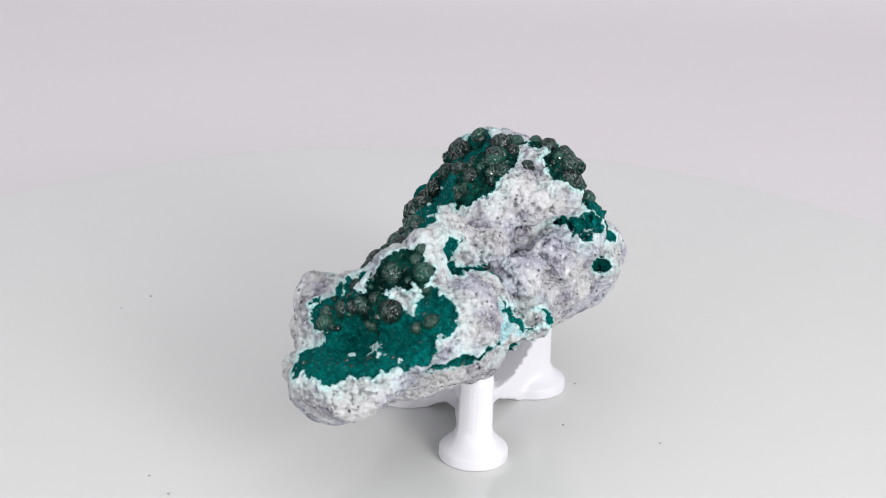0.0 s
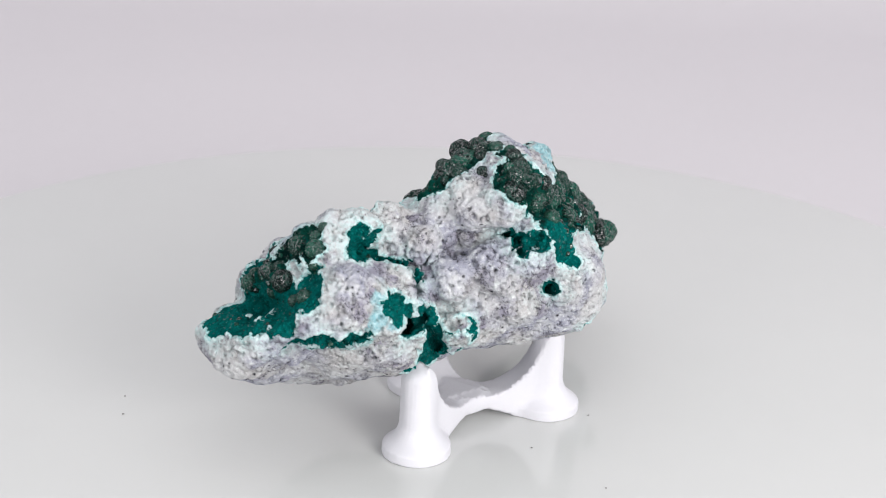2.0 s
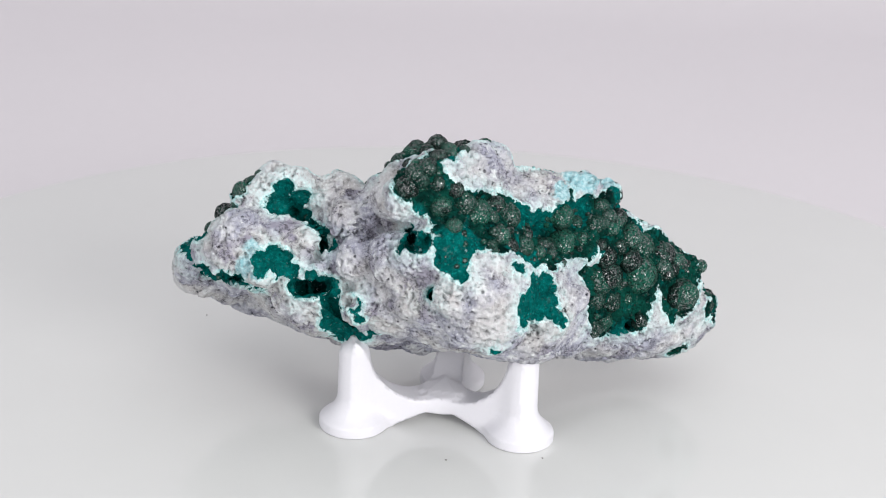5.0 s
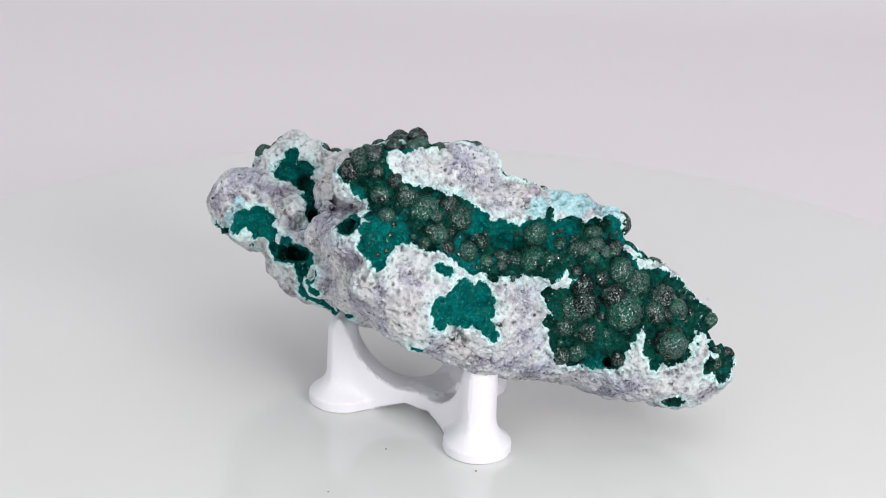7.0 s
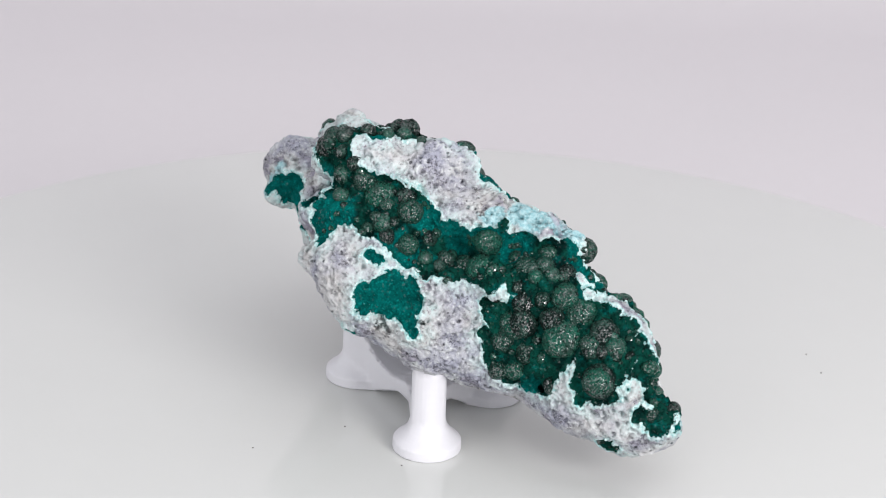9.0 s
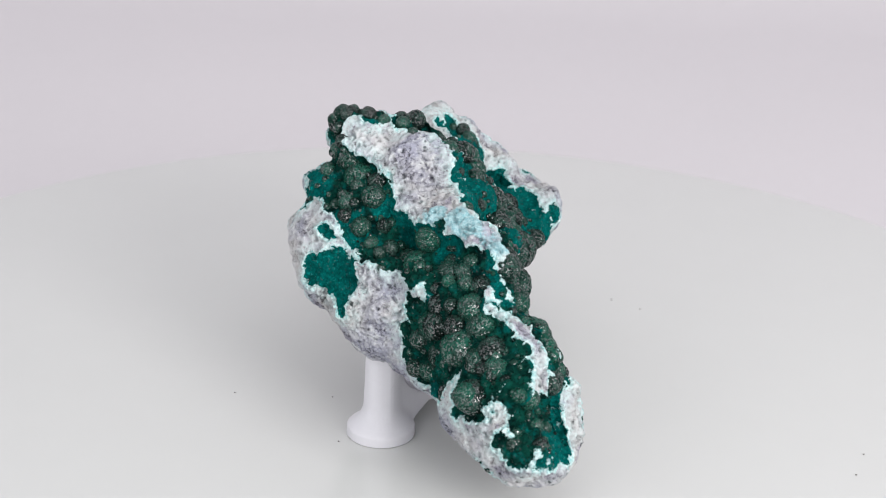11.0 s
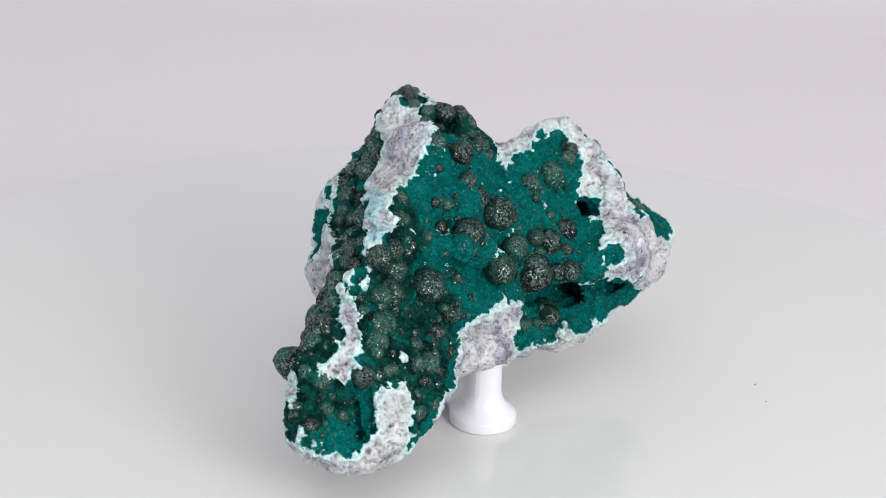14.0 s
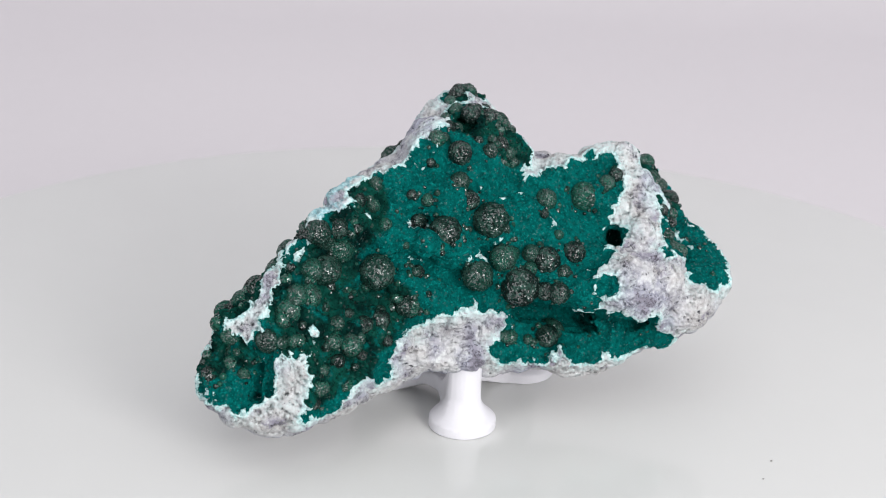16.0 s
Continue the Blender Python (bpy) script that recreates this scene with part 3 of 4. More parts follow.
crust(-11.5, 14.9, 31.0, 1.4)
crust(-5.4, -51.0, 57.3, 1.4)
crust(28.6, 12.3, 44.5, 2.0)
crust(32.2, 5.2, 49.5, 1.4)
crust(18.2, 25.7, 41.7, 1.4)
crust(34.7, -10.7, 50.6, 1.4)
crust(-0.4, -19.0, 60.1, 1.4)
crust(31.4, 12.3, 37.6, 1.4)
crust(6.8, -33.4, 50.4, 1.4)
crust(8.6, 61.9, 23.2, 1.4)
crust(3.3, 40.6, 49.7, 1.4)
crust(29.4, -14.0, 59.7, 1.4)
crust(-31.7, -32.1, 27.5, 1.4)
crust(19.7, 28.9, 30.1, 2.0)
crust(-7.6, -49.0, 59.0, 1.4)
crust(-20.3, -11.9, 18.2, 1.4)
crust(-29.4, -57.6, 36.8, 2.0)
crust(25.0, -21.5, 67.4, 1.4)
crust(-26.8, -20.1, 41.2, 1.4)
crust(-29.7, -38.9, 23.6, 1.4)
crust(-12.9, 46.9, 28.1, 1.4)
crust(-24.7, -29.4, 23.9, 1.4)
crust(3.2, 42.5, 48.5, 1.4)
crust(3.7, 5.0, 68.9, 1.4)
crust(2.1, 52.3, 41.3, 1.4)
crust(13.2, -33.3, 40.8, 1.4)
crust(4.6, 19.3, 61.0, 1.4)
crust(-24.3, -26.2, 44.2, 1.4)
crust(18.9, 26.7, 45.7, 1.4)
crust(5.5, -34.6, 51.3, 1.4)
crust(-8.6, -56.0, 47.9, 2.0)
crust(-0.1, -38.2, 56.4, 2.8)
crust(28.5, 7.6, 50.6, 1.4)
crust(14.2, 50.7, 25.3, 1.4)
crust(-8.6, -47.5, 59.7, 1.4)
crust(-10.1, -62.3, 40.9, 1.4)
crust(-24.5, -53.6, 37.8, 1.4)
crust(5.5, 44.2, 46.5, 1.4)
crust(26.4, 12.3, 48.5, 1.4)
crust(-22.0, -17.7, 28.8, 2.0)
crust(28.0, -13.9, 61.0, 1.4)
crust(0.8, 53.5, 40.1, 1.4)
crust(14.3, -50.2, 45.8, 1.4)
crust(-2.2, -42.6, 58.8, 1.4)
crust(-13.9, 47.0, 26.6, 1.4)
crust(12.6, -39.3, 38.5, 1.4)
crust(-14.6, 48.2, 16.9, 1.4)
crust(19.6, 28.2, 32.7, 2.0)
crust(-15.2, 47.9, 19.3, 1.4)
crust(5.3, -29.7, 23.2, 2.0)
crust(18.9, 9.9, 57.7, 1.4)
crust(-1.3, 65.6, 19.4, 1.4)
crust(-4.3, 57.0, 30.1, 2.0)
clustered(12.1, 27.6, 49.9, 7.0)
clustered(-4.2, 38.6, 40.9, 7.0)
clustered(15.0, 33.8, 36.0, 7.0)
clustered(-11.5, 30.2, 32.8, 7.0)
clustered(-4.0, 31.4, 52.9, 7.0)
clustered(10.3, 48.2, 39.6, 7.0)
clustered(-12.6, 41.1, 28.9, 7.0)
clustered(2.9, -15.5, 65.2, 7.0)
clustered(26.2, 0.3, 59.1, 7.0)
clustered(25.8, -18.8, 70.7, 7.0)
clustered(20.0, 19.2, 46.7, 7.0)
clustered(11.7, 37.5, 46.9, 7.0)
clustered(-14.6, -48.8, 54.0, 7.0)
clustered(10.5, -11.8, 71.3, 7.0)
clustered(14.5, 54.0, 30.0, 7.0)
clustered(-6.6, 48.3, 39.8, 7.0)
clustered(2.2, 25.5, 57.5, 7.0)
clustered(27.6, -10.6, 65.8, 7.0)
clustered(6.5, 57.5, 36.6, 7.0)
clustered(18.1, 31.7, 28.9, 7.0)
clustered(4.4, 63.9, 25.3, 7.0)
clustered(-7.4, 24.2, 34.8, 7.0)
clustered(19.2, 8.9, 57.9, 7.0)
clustered(14.6, 42.3, 31.3, 7.0)
clustered(18.8, 25.4, 38.4, 7.0)
clustered(-2.8, 35.1, 46.9, 7.0)
clustered(-8.8, -48.9, 58.8, 7.0)
clustered(8.0, 33.8, 52.8, 5.0)
clustered(-3.1, 58.2, 27.7, 3.5)
clustered(-18.0, -51.6, 48.4, 5.0)
clustered(-14.9, 47.1, 24.1, 7.0)
clustered(-26.6, -46.3, 44.1, 3.5)
clustered(-10.8, 47.0, 32.4, 7.0)
clustered(8.5, 54.3, 12.7, 7.0)
clustered(10.4, -4.4, 70.2, 5.0)
clustered(-14.7, 35.0, 25.3, 5.0)
clustered(-6.1, 32.6, 37.0, 5.0)
clustered(4.7, -8.3, 69.4, 3.5)
clustered(26.0, 14.6, 48.1, 3.5)
clustered(3.1, 50.3, 42.8, 7.0)
clustered(18.6, -15.5, 71.4, 7.0)
clustered(20.0, 12.2, 51.6, 2.5)
clustered(-22.3, -48.0, 47.0, 2.5)
clustered(-6.2, 0.3, 57.6, 2.5)
clustered(-0.1, -1.9, 66.6, 1.8)
clustered(13.0, 18.0, 47.5, 1.8)
clustered(4.0, 1.1, 67.9, 1.8)
clustered(9.5, 24.7, 56.7, 3.5)
clustered(-9.5, 36.4, 35.4, 5.0)
clustered(-29.2, -46.6, 40.9, 1.8)
clustered(-3.4, 24.1, 53.4, 2.5)
clustered(-1.4, 43.3, 45.5, 1.8)
clustered(12.3, 40.9, 40.6, 7.0)
clustered(29.8, -14.3, 59.2, 2.5)
clustered(-13.6, -54.6, 49.1, 1.8)
clustered(31.2, -0.9, 54.3, 3.5)
clustered(-6.2, -52.1, 52.7, 1.2)
clustered(2.0, -0.9, 67.2, 1.8)
clustered(-7.6, 53.0, 33.7, 2.5)
clustered(22.7, 10.4, 52.1, 1.8)
clustered(0.8, 42.3, 48.1, 1.8)
clustered(-2.4, 58.6, 31.2, 1.8)
clustered(1.2, -21.1, 60.9, 5.0)
clustered(-15.9, 39.8, 21.7, 1.2)
clustered(26.7, 20.4, 37.4, 3.5)
clustered(18.7, 26.5, 46.8, 2.5)
clustered(20.2, 1.5, 62.6, 7.0)
clustered(15.5, 41.0, 24.1, 1.8)
clustered(-2.7, -28.5, 60.8, 1.2)
clustered(29.8, 6.4, 50.6, 1.2)
chalk(7.2, 28.0, 58.2, 3.5)
chalk(3.2, 31.4, 56.4, 2.5)
chalk(11.1, -53.0, 45.7, 2.5)
chalk(12.9, 20.7, 59.0, 2.5)
chalk(10.1, -51.4, 50.3, 1.8)
chalk(14.5, -51.0, 44.4, 1.2)
chalk(5.3, 8.7, 48.1, 1.2)
chalk(2.0, 35.0, 56.4, 1.2)
chalk(13.6, -52.1, 44.4, 1.2)
chalk(10.9, -51.4, 48.3, 1.2)
cleft((-9.2, -58.5, 35.8), (9.0, -53.9, 41.8), 1.0)
cleft((-10.6, -57.6, 35.0), (7.5, -52.9, 41.0), 0.8)
cleft((11.7, -40.7, 39.8), (12.5, -35.1, 40.1), 2.3)
cleft((9.0, -38.7, 38.2), (9.8, -33.2, 38.5), 2.0)
cleft((13.0, -34.6, 37.4), (12.9, -28.8, 30.2), 1.4)
cleft((11.2, -33.3, 36.4), (11.2, -27.5, 29.2), 1.2)
cleft((26.9, -19.8, 56.5), (26.5, -19.1, 56.8), 1.7)
cleft((24.7, -17.9, 55.3), (24.3, -17.3, 55.6), 1.4)
cleft((33.1, -15.7, 45.3), (33.7, -15.8, 45.3), 1.4)
cleft((31.5, -14.3, 44.3), (32.1, -14.4, 44.3), 1.2)
groove((7.7, -33.5, 49.6), (11.9, -37.6, 46.0), 1.3)
groove((6.5, -32.6, 49.0), (10.6, -36.7, 45.3), 1.1)
groove((13.5, -23.1, 56.2), (14.5, -22.1, 50.2), 1.1)
groove((12.5, -22.4, 55.7), (13.6, -21.4, 49.7), 0.9)
cleft((30.3, -16.6, 57.3), (30.6, -16.5, 57.1), 0.9)
cleft((29.2, -15.6, 56.7), (29.5, -15.5, 56.5), 0.8)
groove((11.9, -27.2, 51.8), (6.7, -32.0, 50.3), 0.8)
groove((11.1, -26.7, 51.4), (6.0, -31.5, 49.9), 0.7)
cleft((-2.0, -38.5, 52.2), (8.8, -33.0, 48.3), 1.4)
cleft((-4.3, -39.2, 51.3), (6.5, -33.7, 47.4), 1.2)
cleft((12.7, -36.5, 41.4), (20.4, -29.9, 38.3), 1.5)
cleft((10.1, -37.3, 40.2), (17.8, -30.7, 37.1), 1.3)
cleft((29.7, -17.6, 57.4), (31.1, -16.9, 56.6), 1.3)
cleft((27.7, -18.1, 56.5), (29.1, -17.4, 55.8), 1.1)
cleft((15.2, 39.8, 24.7), (15.2, 40.0, 24.5), 1.3)
cleft((13.2, 39.6, 23.7), (13.2, 39.7, 23.5), 1.1)
groove((33.9, 9.7, 34.4), (33.8, 10.0, 34.2), 1.1)
groove((32.3, 9.4, 33.7), (32.2, 9.6, 33.4), 0.9)
groove((6.8, -32.3, 52.0), (15.8, -22.0, 56.2), 0.8)
groove((6.8, -31.1, 51.5), (15.8, -20.9, 55.7), 0.7)
cleft((-18.7, -32.0, 45.6), (-21.2, -30.3, 44.7), 2.0)
cleft((-16.3, -34.0, 44.4), (-18.8, -32.3, 43.4), 1.7)
cleft((-18.2, -9.4, 30.7), (-32.8, -33.6, 28.4), 2.0)
cleft((-15.9, -11.1, 29.4), (-30.6, -35.3, 27.1), 1.7)
cleft((-5.7, 55.7, 25.7), (-7.8, 57.8, 19.4), 1.3)
cleft((-4.0, 54.7, 24.7), (-6.1, 56.8, 18.4), 1.1)
cleft((7.9, -6.4, 69.8), (7.2, -6.4, 69.3), 2.0)
cleft((9.8, -7.7, 69.0), (9.1, -7.7, 68.5), 1.7)
# the single crystal balls
nodule(-8.6, -3.3, 51.0, 4.3)
nodule(-6.7, 8.1, 49.5, 3.9)
nodule(1.0, 10.8, 51.3, 2.4)
nodule(-5.8, 25.9, 42.8, 4.1)
nodule(-13.1, 2.9, 40.0, 3.7)
nodule(-17.4, -6.3, 36.9, 4.7)
nodule(-11.4, -6.8, 42.2, 3.3)
nodule(-10.4, -29.0, 52.9, 3.6)
nodule(-18.9, -20.4, 43.1, 2.9)
nodule(-17.7, -13.3, 42.3, 3.3)
nodule(-7.5, 17.7, 33.9, 3.1)
nodule(-12.0, 36.0, 29.5, 2.8)
nodule(-2.1, 37.0, 44.2, 3.6)
nodule(-4.2, 42.6, 39.8, 3.0)
nodule(-6.0, 48.5, 38.0, 3.0)
nodule(-16.5, -17.0, 22.6, 3.2)
nodule(-16.2, -5.1, 23.7, 1.9)
nodule(-8.6, 26.0, 32.2, 2.8)
nodule(-10.7, 30.9, 32.3, 2.3)
nodule(-1.9, 10.2, 56.2, 1.6)
nodule(-0.7, 13.8, 57.8, 1.2)
nodule(-7.8, 16.2, 41.6, 1.7)
nodule(3.0, 22.1, 55.2, 1.9)
nodule(3.6, 25.4, 57.1, 2.1)
nodule(-0.5, 32.7, 47.9, 3.3)
nodule(0.7, 36.2, 50.6, 2.8)
nodule(0.6, 40.9, 47.4, 2.6)
nodule(-0.9, 33.4, 53.7, 2.5)
nodule(-12.6, 26.7, 28.8, 1.5)
nodule(-13.8, 34.5, 27.1, 1.3)
nodule(-21.3, -16.0, 40.0, 1.8)
nodule(-24.1, -12.8, 36.6, 2.6)
nodule(8.2, -6.8, 69.1, 2.4)
nodule(4.3, 4.2, 68.1, 2.2)
nodule(0.0, -8.2, 64.5, 1.9)
nodule(2.4, 6.8, 63.4, 1.2)
nodule(-14.8, 45.4, 21.8, 2.3)
nodule(-14.5, 46.5, 18.0, 1.8)
nodule(-9.4, 38.4, 34.8, 1.8)
nodule(-7.7, 34.1, 35.2, 1.5)
nodule(-13.4, 43.9, 26.1, 1.5)
nodule(-17.4, -9.6, 22.5, 1.3)
nodule(-9.9, -38.9, 57.4, 1.6)
nodule(-21.1, -44.5, 50.3, 1.6)
nodule(-17.1, -56.4, 38.3, 1.3)
nodule(-0.1, 60.6, 25.6, 1.8)
nodule(-3.2, 58.8, 23.9, 1.5)
nodule(-5.5, 54.1, 31.8, 2.8)
nodule(4.1, -13.9, 66.8, 1.3)
nodule(-0.1, -15.7, 60.7, 1.3)
nodule(2.9, -7.1, 66.6, 1.2)
nodule(-6.2, 18.5, 48.1, 1.0)
nodule(-7.1, 23.2, 40.6, 1.2)
nodule(-7.6, 2.0, 49.4, 0.8)
nodule(-12.0, -5.2, 49.8, 1.1)
nodule(-17.4, -9.0, 40.8, 1.8)
nodule(-12.5, -15.9, 51.6, 1.1)
nodule(-15.7, -18.0, 47.1, 1.2)
nodule(15.3, 20.7, 47.2, 3.6)
nodule(8.9, 26.1, 49.2, 2.3)
nodule(23.3, -3.3, 59.6, 4.0)
nodule(21.9, 4.7, 57.8, 3.1)
nodule(25.5, -6.7, 63.3, 2.8)
nodule(26.4, -12.8, 63.4, 2.5)
nodule(24.6, -19.3, 67.7, 2.8)
nodule(23.7, -15.2, 71.3, 2.3)
nodule(9.1, -12.1, 70.3, 2.3)
nodule(24.3, -17.7, 71.2, 2.3)
nodule(12.9, 53.3, 29.9, 3.9)
nodule(9.5, 34.7, 50.9, 2.1)
nodule(6.1, 38.0, 48.9, 2.3)
nodule(11.7, 32.8, 50.3, 1.8)
nodule(25.4, 7.7, 51.8, 2.5)
nodule(28.4, 3.5, 53.7, 2.2)
nodule(11.7, 42.0, 36.5, 4.7)
nodule(14.0, 30.9, 36.0, 4.1)
nodule(14.1, 34.3, 30.9, 3.2)
nodule(15.4, 32.8, 26.7, 2.9)
nodule(17.4, 29.4, 32.9, 2.8)
nodule(7.1, 43.5, 41.4, 3.9)
nodule(6.9, 49.8, 39.0, 3.6)
nodule(7.1, 57.7, 33.7, 2.5)
nodule(5.5, 63.7, 23.4, 1.9)
nodule(5.7, 61.4, 25.5, 2.0)
nodule(33.4, -12.1, 52.6, 1.7)
nodule(24.1, 11.9, 49.4, 1.8)
nodule(23.5, 15.5, 48.5, 1.5)
nodule(14.2, 31.0, 45.8, 1.5)
nodule(26.1, -8.9, 66.8, 1.9)
nodule(31.7, -9.7, 57.9, 1.5)
nodule(20.8, 2.0, 60.4, 2.5)
nodule(8.8, 40.2, 44.8, 3.2)
nodule(10.4, 49.0, 36.8, 2.6)
nodule(7.5, 53.7, 36.5, 2.6)
nodule(9.2, 60.4, 22.3, 1.8)
nodule(12.0, -7.0, 70.5, 1.8)
nodule(7.9, -2.0, 68.9, 1.8)
nodule(6.4, 33.0, 52.0, 2.5)
nodule(27.1, 1.5, 56.4, 2.5)
nodule(13.1, 20.7, 53.3, 3.2)
nodule(13.8, 32.4, 42.2, 3.0)
nodule(29.2, -9.9, 59.4, 2.0)
nodule(-13.2, -53.3, 48.5, 2.6)
nodule(-6.8, -50.6, 56.8, 2.3)
nodule(-8.0, -51.4, 53.2, 2.0)
nodule(8.7, -17.0, 68.3, 1.8)
nodule(-4.5, -57.7, 48.7, 1.8)
nodule(-9.0, -47.6, 58.3, 1.5)
nodule(15.0, -16.5, 68.8, 1.8)
nodule(-13.5, -47.1, 55.0, 2.6)
nodule(-17.2, -50.8, 44.3, 1.7)
nodule(-23.8, -44.8, 44.7, 2.2)
nodule(-27.9, -46.2, 42.1, 1.9)
nodule(-7.6, -57.0, 46.8, 1.4)
nodule(-16.9, -49.3, 49.7, 1.7)
nodule(-19.2, -49.2, 47.4, 1.9)
nodule(-27.5, -44.3, 43.7, 1.7)
nodule(-21.6, -47.4, 47.0, 1.7)
nodule(-6.1, -51.7, 53.8, 1.4)
nodule(2.8, -12.9, 64.4, 2.3)
nodule(7.2, -14.1, 69.1, 2.3)
nodule(-0.2, 0.5, 65.6, 2.9)
nodule(-9.7, -18.3, 53.9, 2.6)
nodule(-12.5, -34.0, 56.2, 2.0)
nodule(-5.7, 0.5, 55.9, 2.4)
nodule(-2.9, 2.1, 59.6, 2.4)
nodule(1.5, -15.2, 62.5, 2.0)
nodule(-7.5, -46.2, 60.2, 1.4)
nodule(21.7, 7.3, 55.8, 2.1)
nodule(11.6, 30.2, 49.8, 2.8)
nodule(16.6, 12.9, 55.0, 2.3)
nodule(19.8, 14.4, 49.4, 2.1)
nodule(9.3, 36.8, 48.9, 2.0)
nodule(19.1, 7.4, 58.1, 1.8)
nodule(24.8, 0.3, 59.0, 1.9)
nodule(1.3, 59.4, 31.6, 2.5)
nodule(0.4, 65.6, 23.5, 1.9)
nodule(-9.4, 49.3, 32.2, 1.7)
nodule(9.7, 52.1, 35.6, 1.9)


for spot in ((-27.2, -41.2, 20.4, 2.8), (-24.0, -30.9, 19.5, 2.8), (-21.9, -16.9, 19.0, 2.4), (-33.6, -46.1, 31.3, 2.8), (-28.0, -51.0, 35.0, 2.6)):
    lump(*spot)
for spot in ((4.2, 62.6, 22.8, 2.8), (0.0, 63.5, 18.4, 2.8), (-4.1, 61.3, 15.3, 2.8), (-9.0, 56.0, 15.0, 2.8), (-11.3, 51.1, 16.2, 2.6)):
    lump(*spot)
for spot in ((-31.4, -26.9, 41.8, 2.8), (-31.9, -25.4, 37.4, 2.8), (-22.4, -25.7, 17.0, 2.4)):
    lump(*spot)
crust(-32.0, -21.2, 39.5, 2.4)
# the deep slot under the green wall, and the hollows
cleft((-15.6, -8.1, 30.2), (-19.7, -18.0, 27.3), 2.8)
cleft((-19.7, -18.0, 27.3), (-20.5, -31.0, 23.0), 2.9)
cleft((-12.8, -11.0, 29.5), (-16.5, -21.0, 27.0), 3.0)
cleft((-16.5, -21.0, 27.0), (-17.5, -33.0, 23.5), 3.0)
cleft((-27.5, -33.0, 26.0), (-25.0, -41.0, 26.0), 2.6)
cleft((-16.5, -34.8, 43.3), (-13.5, -38.0, 41.5), 2.6)
cleft((-4.9, -61.0, 39.3), (2.4, -60.6, 42.0), 0.9)
cleft((2.4, -60.6, 42.0), (7.2, -52.0, 40.2), 0.9)
cleft((31.5, -18.5, 56.5), (27.0, -19.5, 54.5), 1.7)
cleft((7.2, -37.9, 37.8), (2.5, -38.7, 35.7), 2.2)
cleft((5.4, -34.3, 46.4), (1.5, -35.0, 45.0), 1.8)
cleft((-6.0, 55.5, 32.4), (-6.9, 54.5, 24.6), 1.5)
cleft((-6.9, 54.5, 24.6), (-8.1, 55.0, 20.1), 1.2)
cleft((12.2, 38.8, 23.1), (9.0, 38.8, 21.6), 1.3)
groove((7.0, -30.3, 49.6), (11.4, -30.8, 53.6), 0.9)
groove((11.4, -30.8, 53.6), (14.2, -22.6, 54.9), 0.8)
groove((9.5, -38.6, 50.0), (11.2, -41.4, 47.5), 0.8)
groove((13.7, -26.3, 51.5), (12.0, -28.5, 50.0), 0.7)
groove((34.5, 9.0, 36.3), (32.0, 8.8, 35.0), 1.0)
groove((34.0, 7.2, 34.2), (31.5, 7.0, 33.0), 0.8)
cleft((-6.0, -57.0, 36.0), (0.0, -55.0, 37.4), 0.9)
cleft((0.0, -54.0, 37.0), (6.0, -49.5, 38.0), 1.1)
cleft((-1.0, -52.0, 37.0), (4.0, -47.0, 37.6), 1.1)
cleft((8.5, -39.0, 38.0), (5.5, -34.0, 36.5), 2.6)
cleft((5.0, -37.0, 37.5), (3.0, -33.0, 35.5), 2.2)
cleft((22.5, -17.5, 54.8), (18.5, -14.5, 52.5), 2.0)
cleft((28.5, -21.0, 54.8), (25.0, -18.5, 53.0), 1.3)
cleft((30.4, -14.2, 43.9), (27.5, -12.0, 42.3), 1.7)
groove((6.5, -33.0, 46.9), (11.0, -35.7, 45.6), 1.0)
groove((11.7, -27.1, 51.6), (12.4, -22.2, 52.8), 0.8)
groove((34.8, 7.9, 36.9), (32.5, 7.5, 35.5), 1.1)
groove((29.5, 16.5, 36.9), (27.5, 15.5, 36.0), 0.8)
groove((33.4, -15.1, 53.9), (36.5, -12.7, 47.5), 0.8)
# the knobs along the summit and the blue-green ridge
for spot in ((17.5, -9.5, 69.5, 2.2), (7.0, 25.2, 58.5, 2.3), (4.5, 30.0, 57.6, 2.3), (2.2, 36.8, 54.2, 2.3), (4.0, -54.0, 52.5, 2.4), (-4.5, -44.5, 56.0, 2.0)):
    lump(*spot)
for spot in ((8.0, 25.2, 60.0, 3.0), (6.0, 30.0, 59.2, 2.8), (2.0, 36.0, 56.8, 2.8), (12.0, 21.5, 60.5, 2.4)):
    chalk(*spot)
crust(18.5, -10.0, 71.5, 3.2)
for spot in ((18.9, -11.5, 73.2, 1.9), (16.8, -7.7, 71.8, 1.5), (23.0, -13.7, 72.6, 1.5), (11.5, -2.5, 70.6, 1.4), (8.9, -12.8, 71.5, 2.2), (8.6, -17.6, 69.0, 2.2), (11.4, -11.6, 70.8, 1.8)):
    nodule(*spot)
nodule(-13.6, -3.8, 43.8, 3.2)
nodule(-1.4, 12.1, 51.0, 2.0)
nodule(-18.8, -14.2, 22.9, 2.8)
nodule(-9.4, 19.6, 34.1, 2.5)
nodule(-21.8, -10.4, 36.6, 2.2)
nodule(-15.8, -10.3, 43.8, 2.2)
nodule(-1.4, 37.7, 52.6, 3.0)
nodule(-4.0, 39.9, 45.2, 2.8)
nodule(-5.4, 46.6, 41.8, 2.6)
nodule(-17.4, -3.5, 24.5, 1.5)
nodule(-9.4, 16.9, 42.4, 1.2)
nodule(3.8, 21.6, 60.5, 1.6)
nodule(-11.9, -37.1, 57.5, 1.8)
nodule(-12.2, 40.8, 30.8, 2.0)
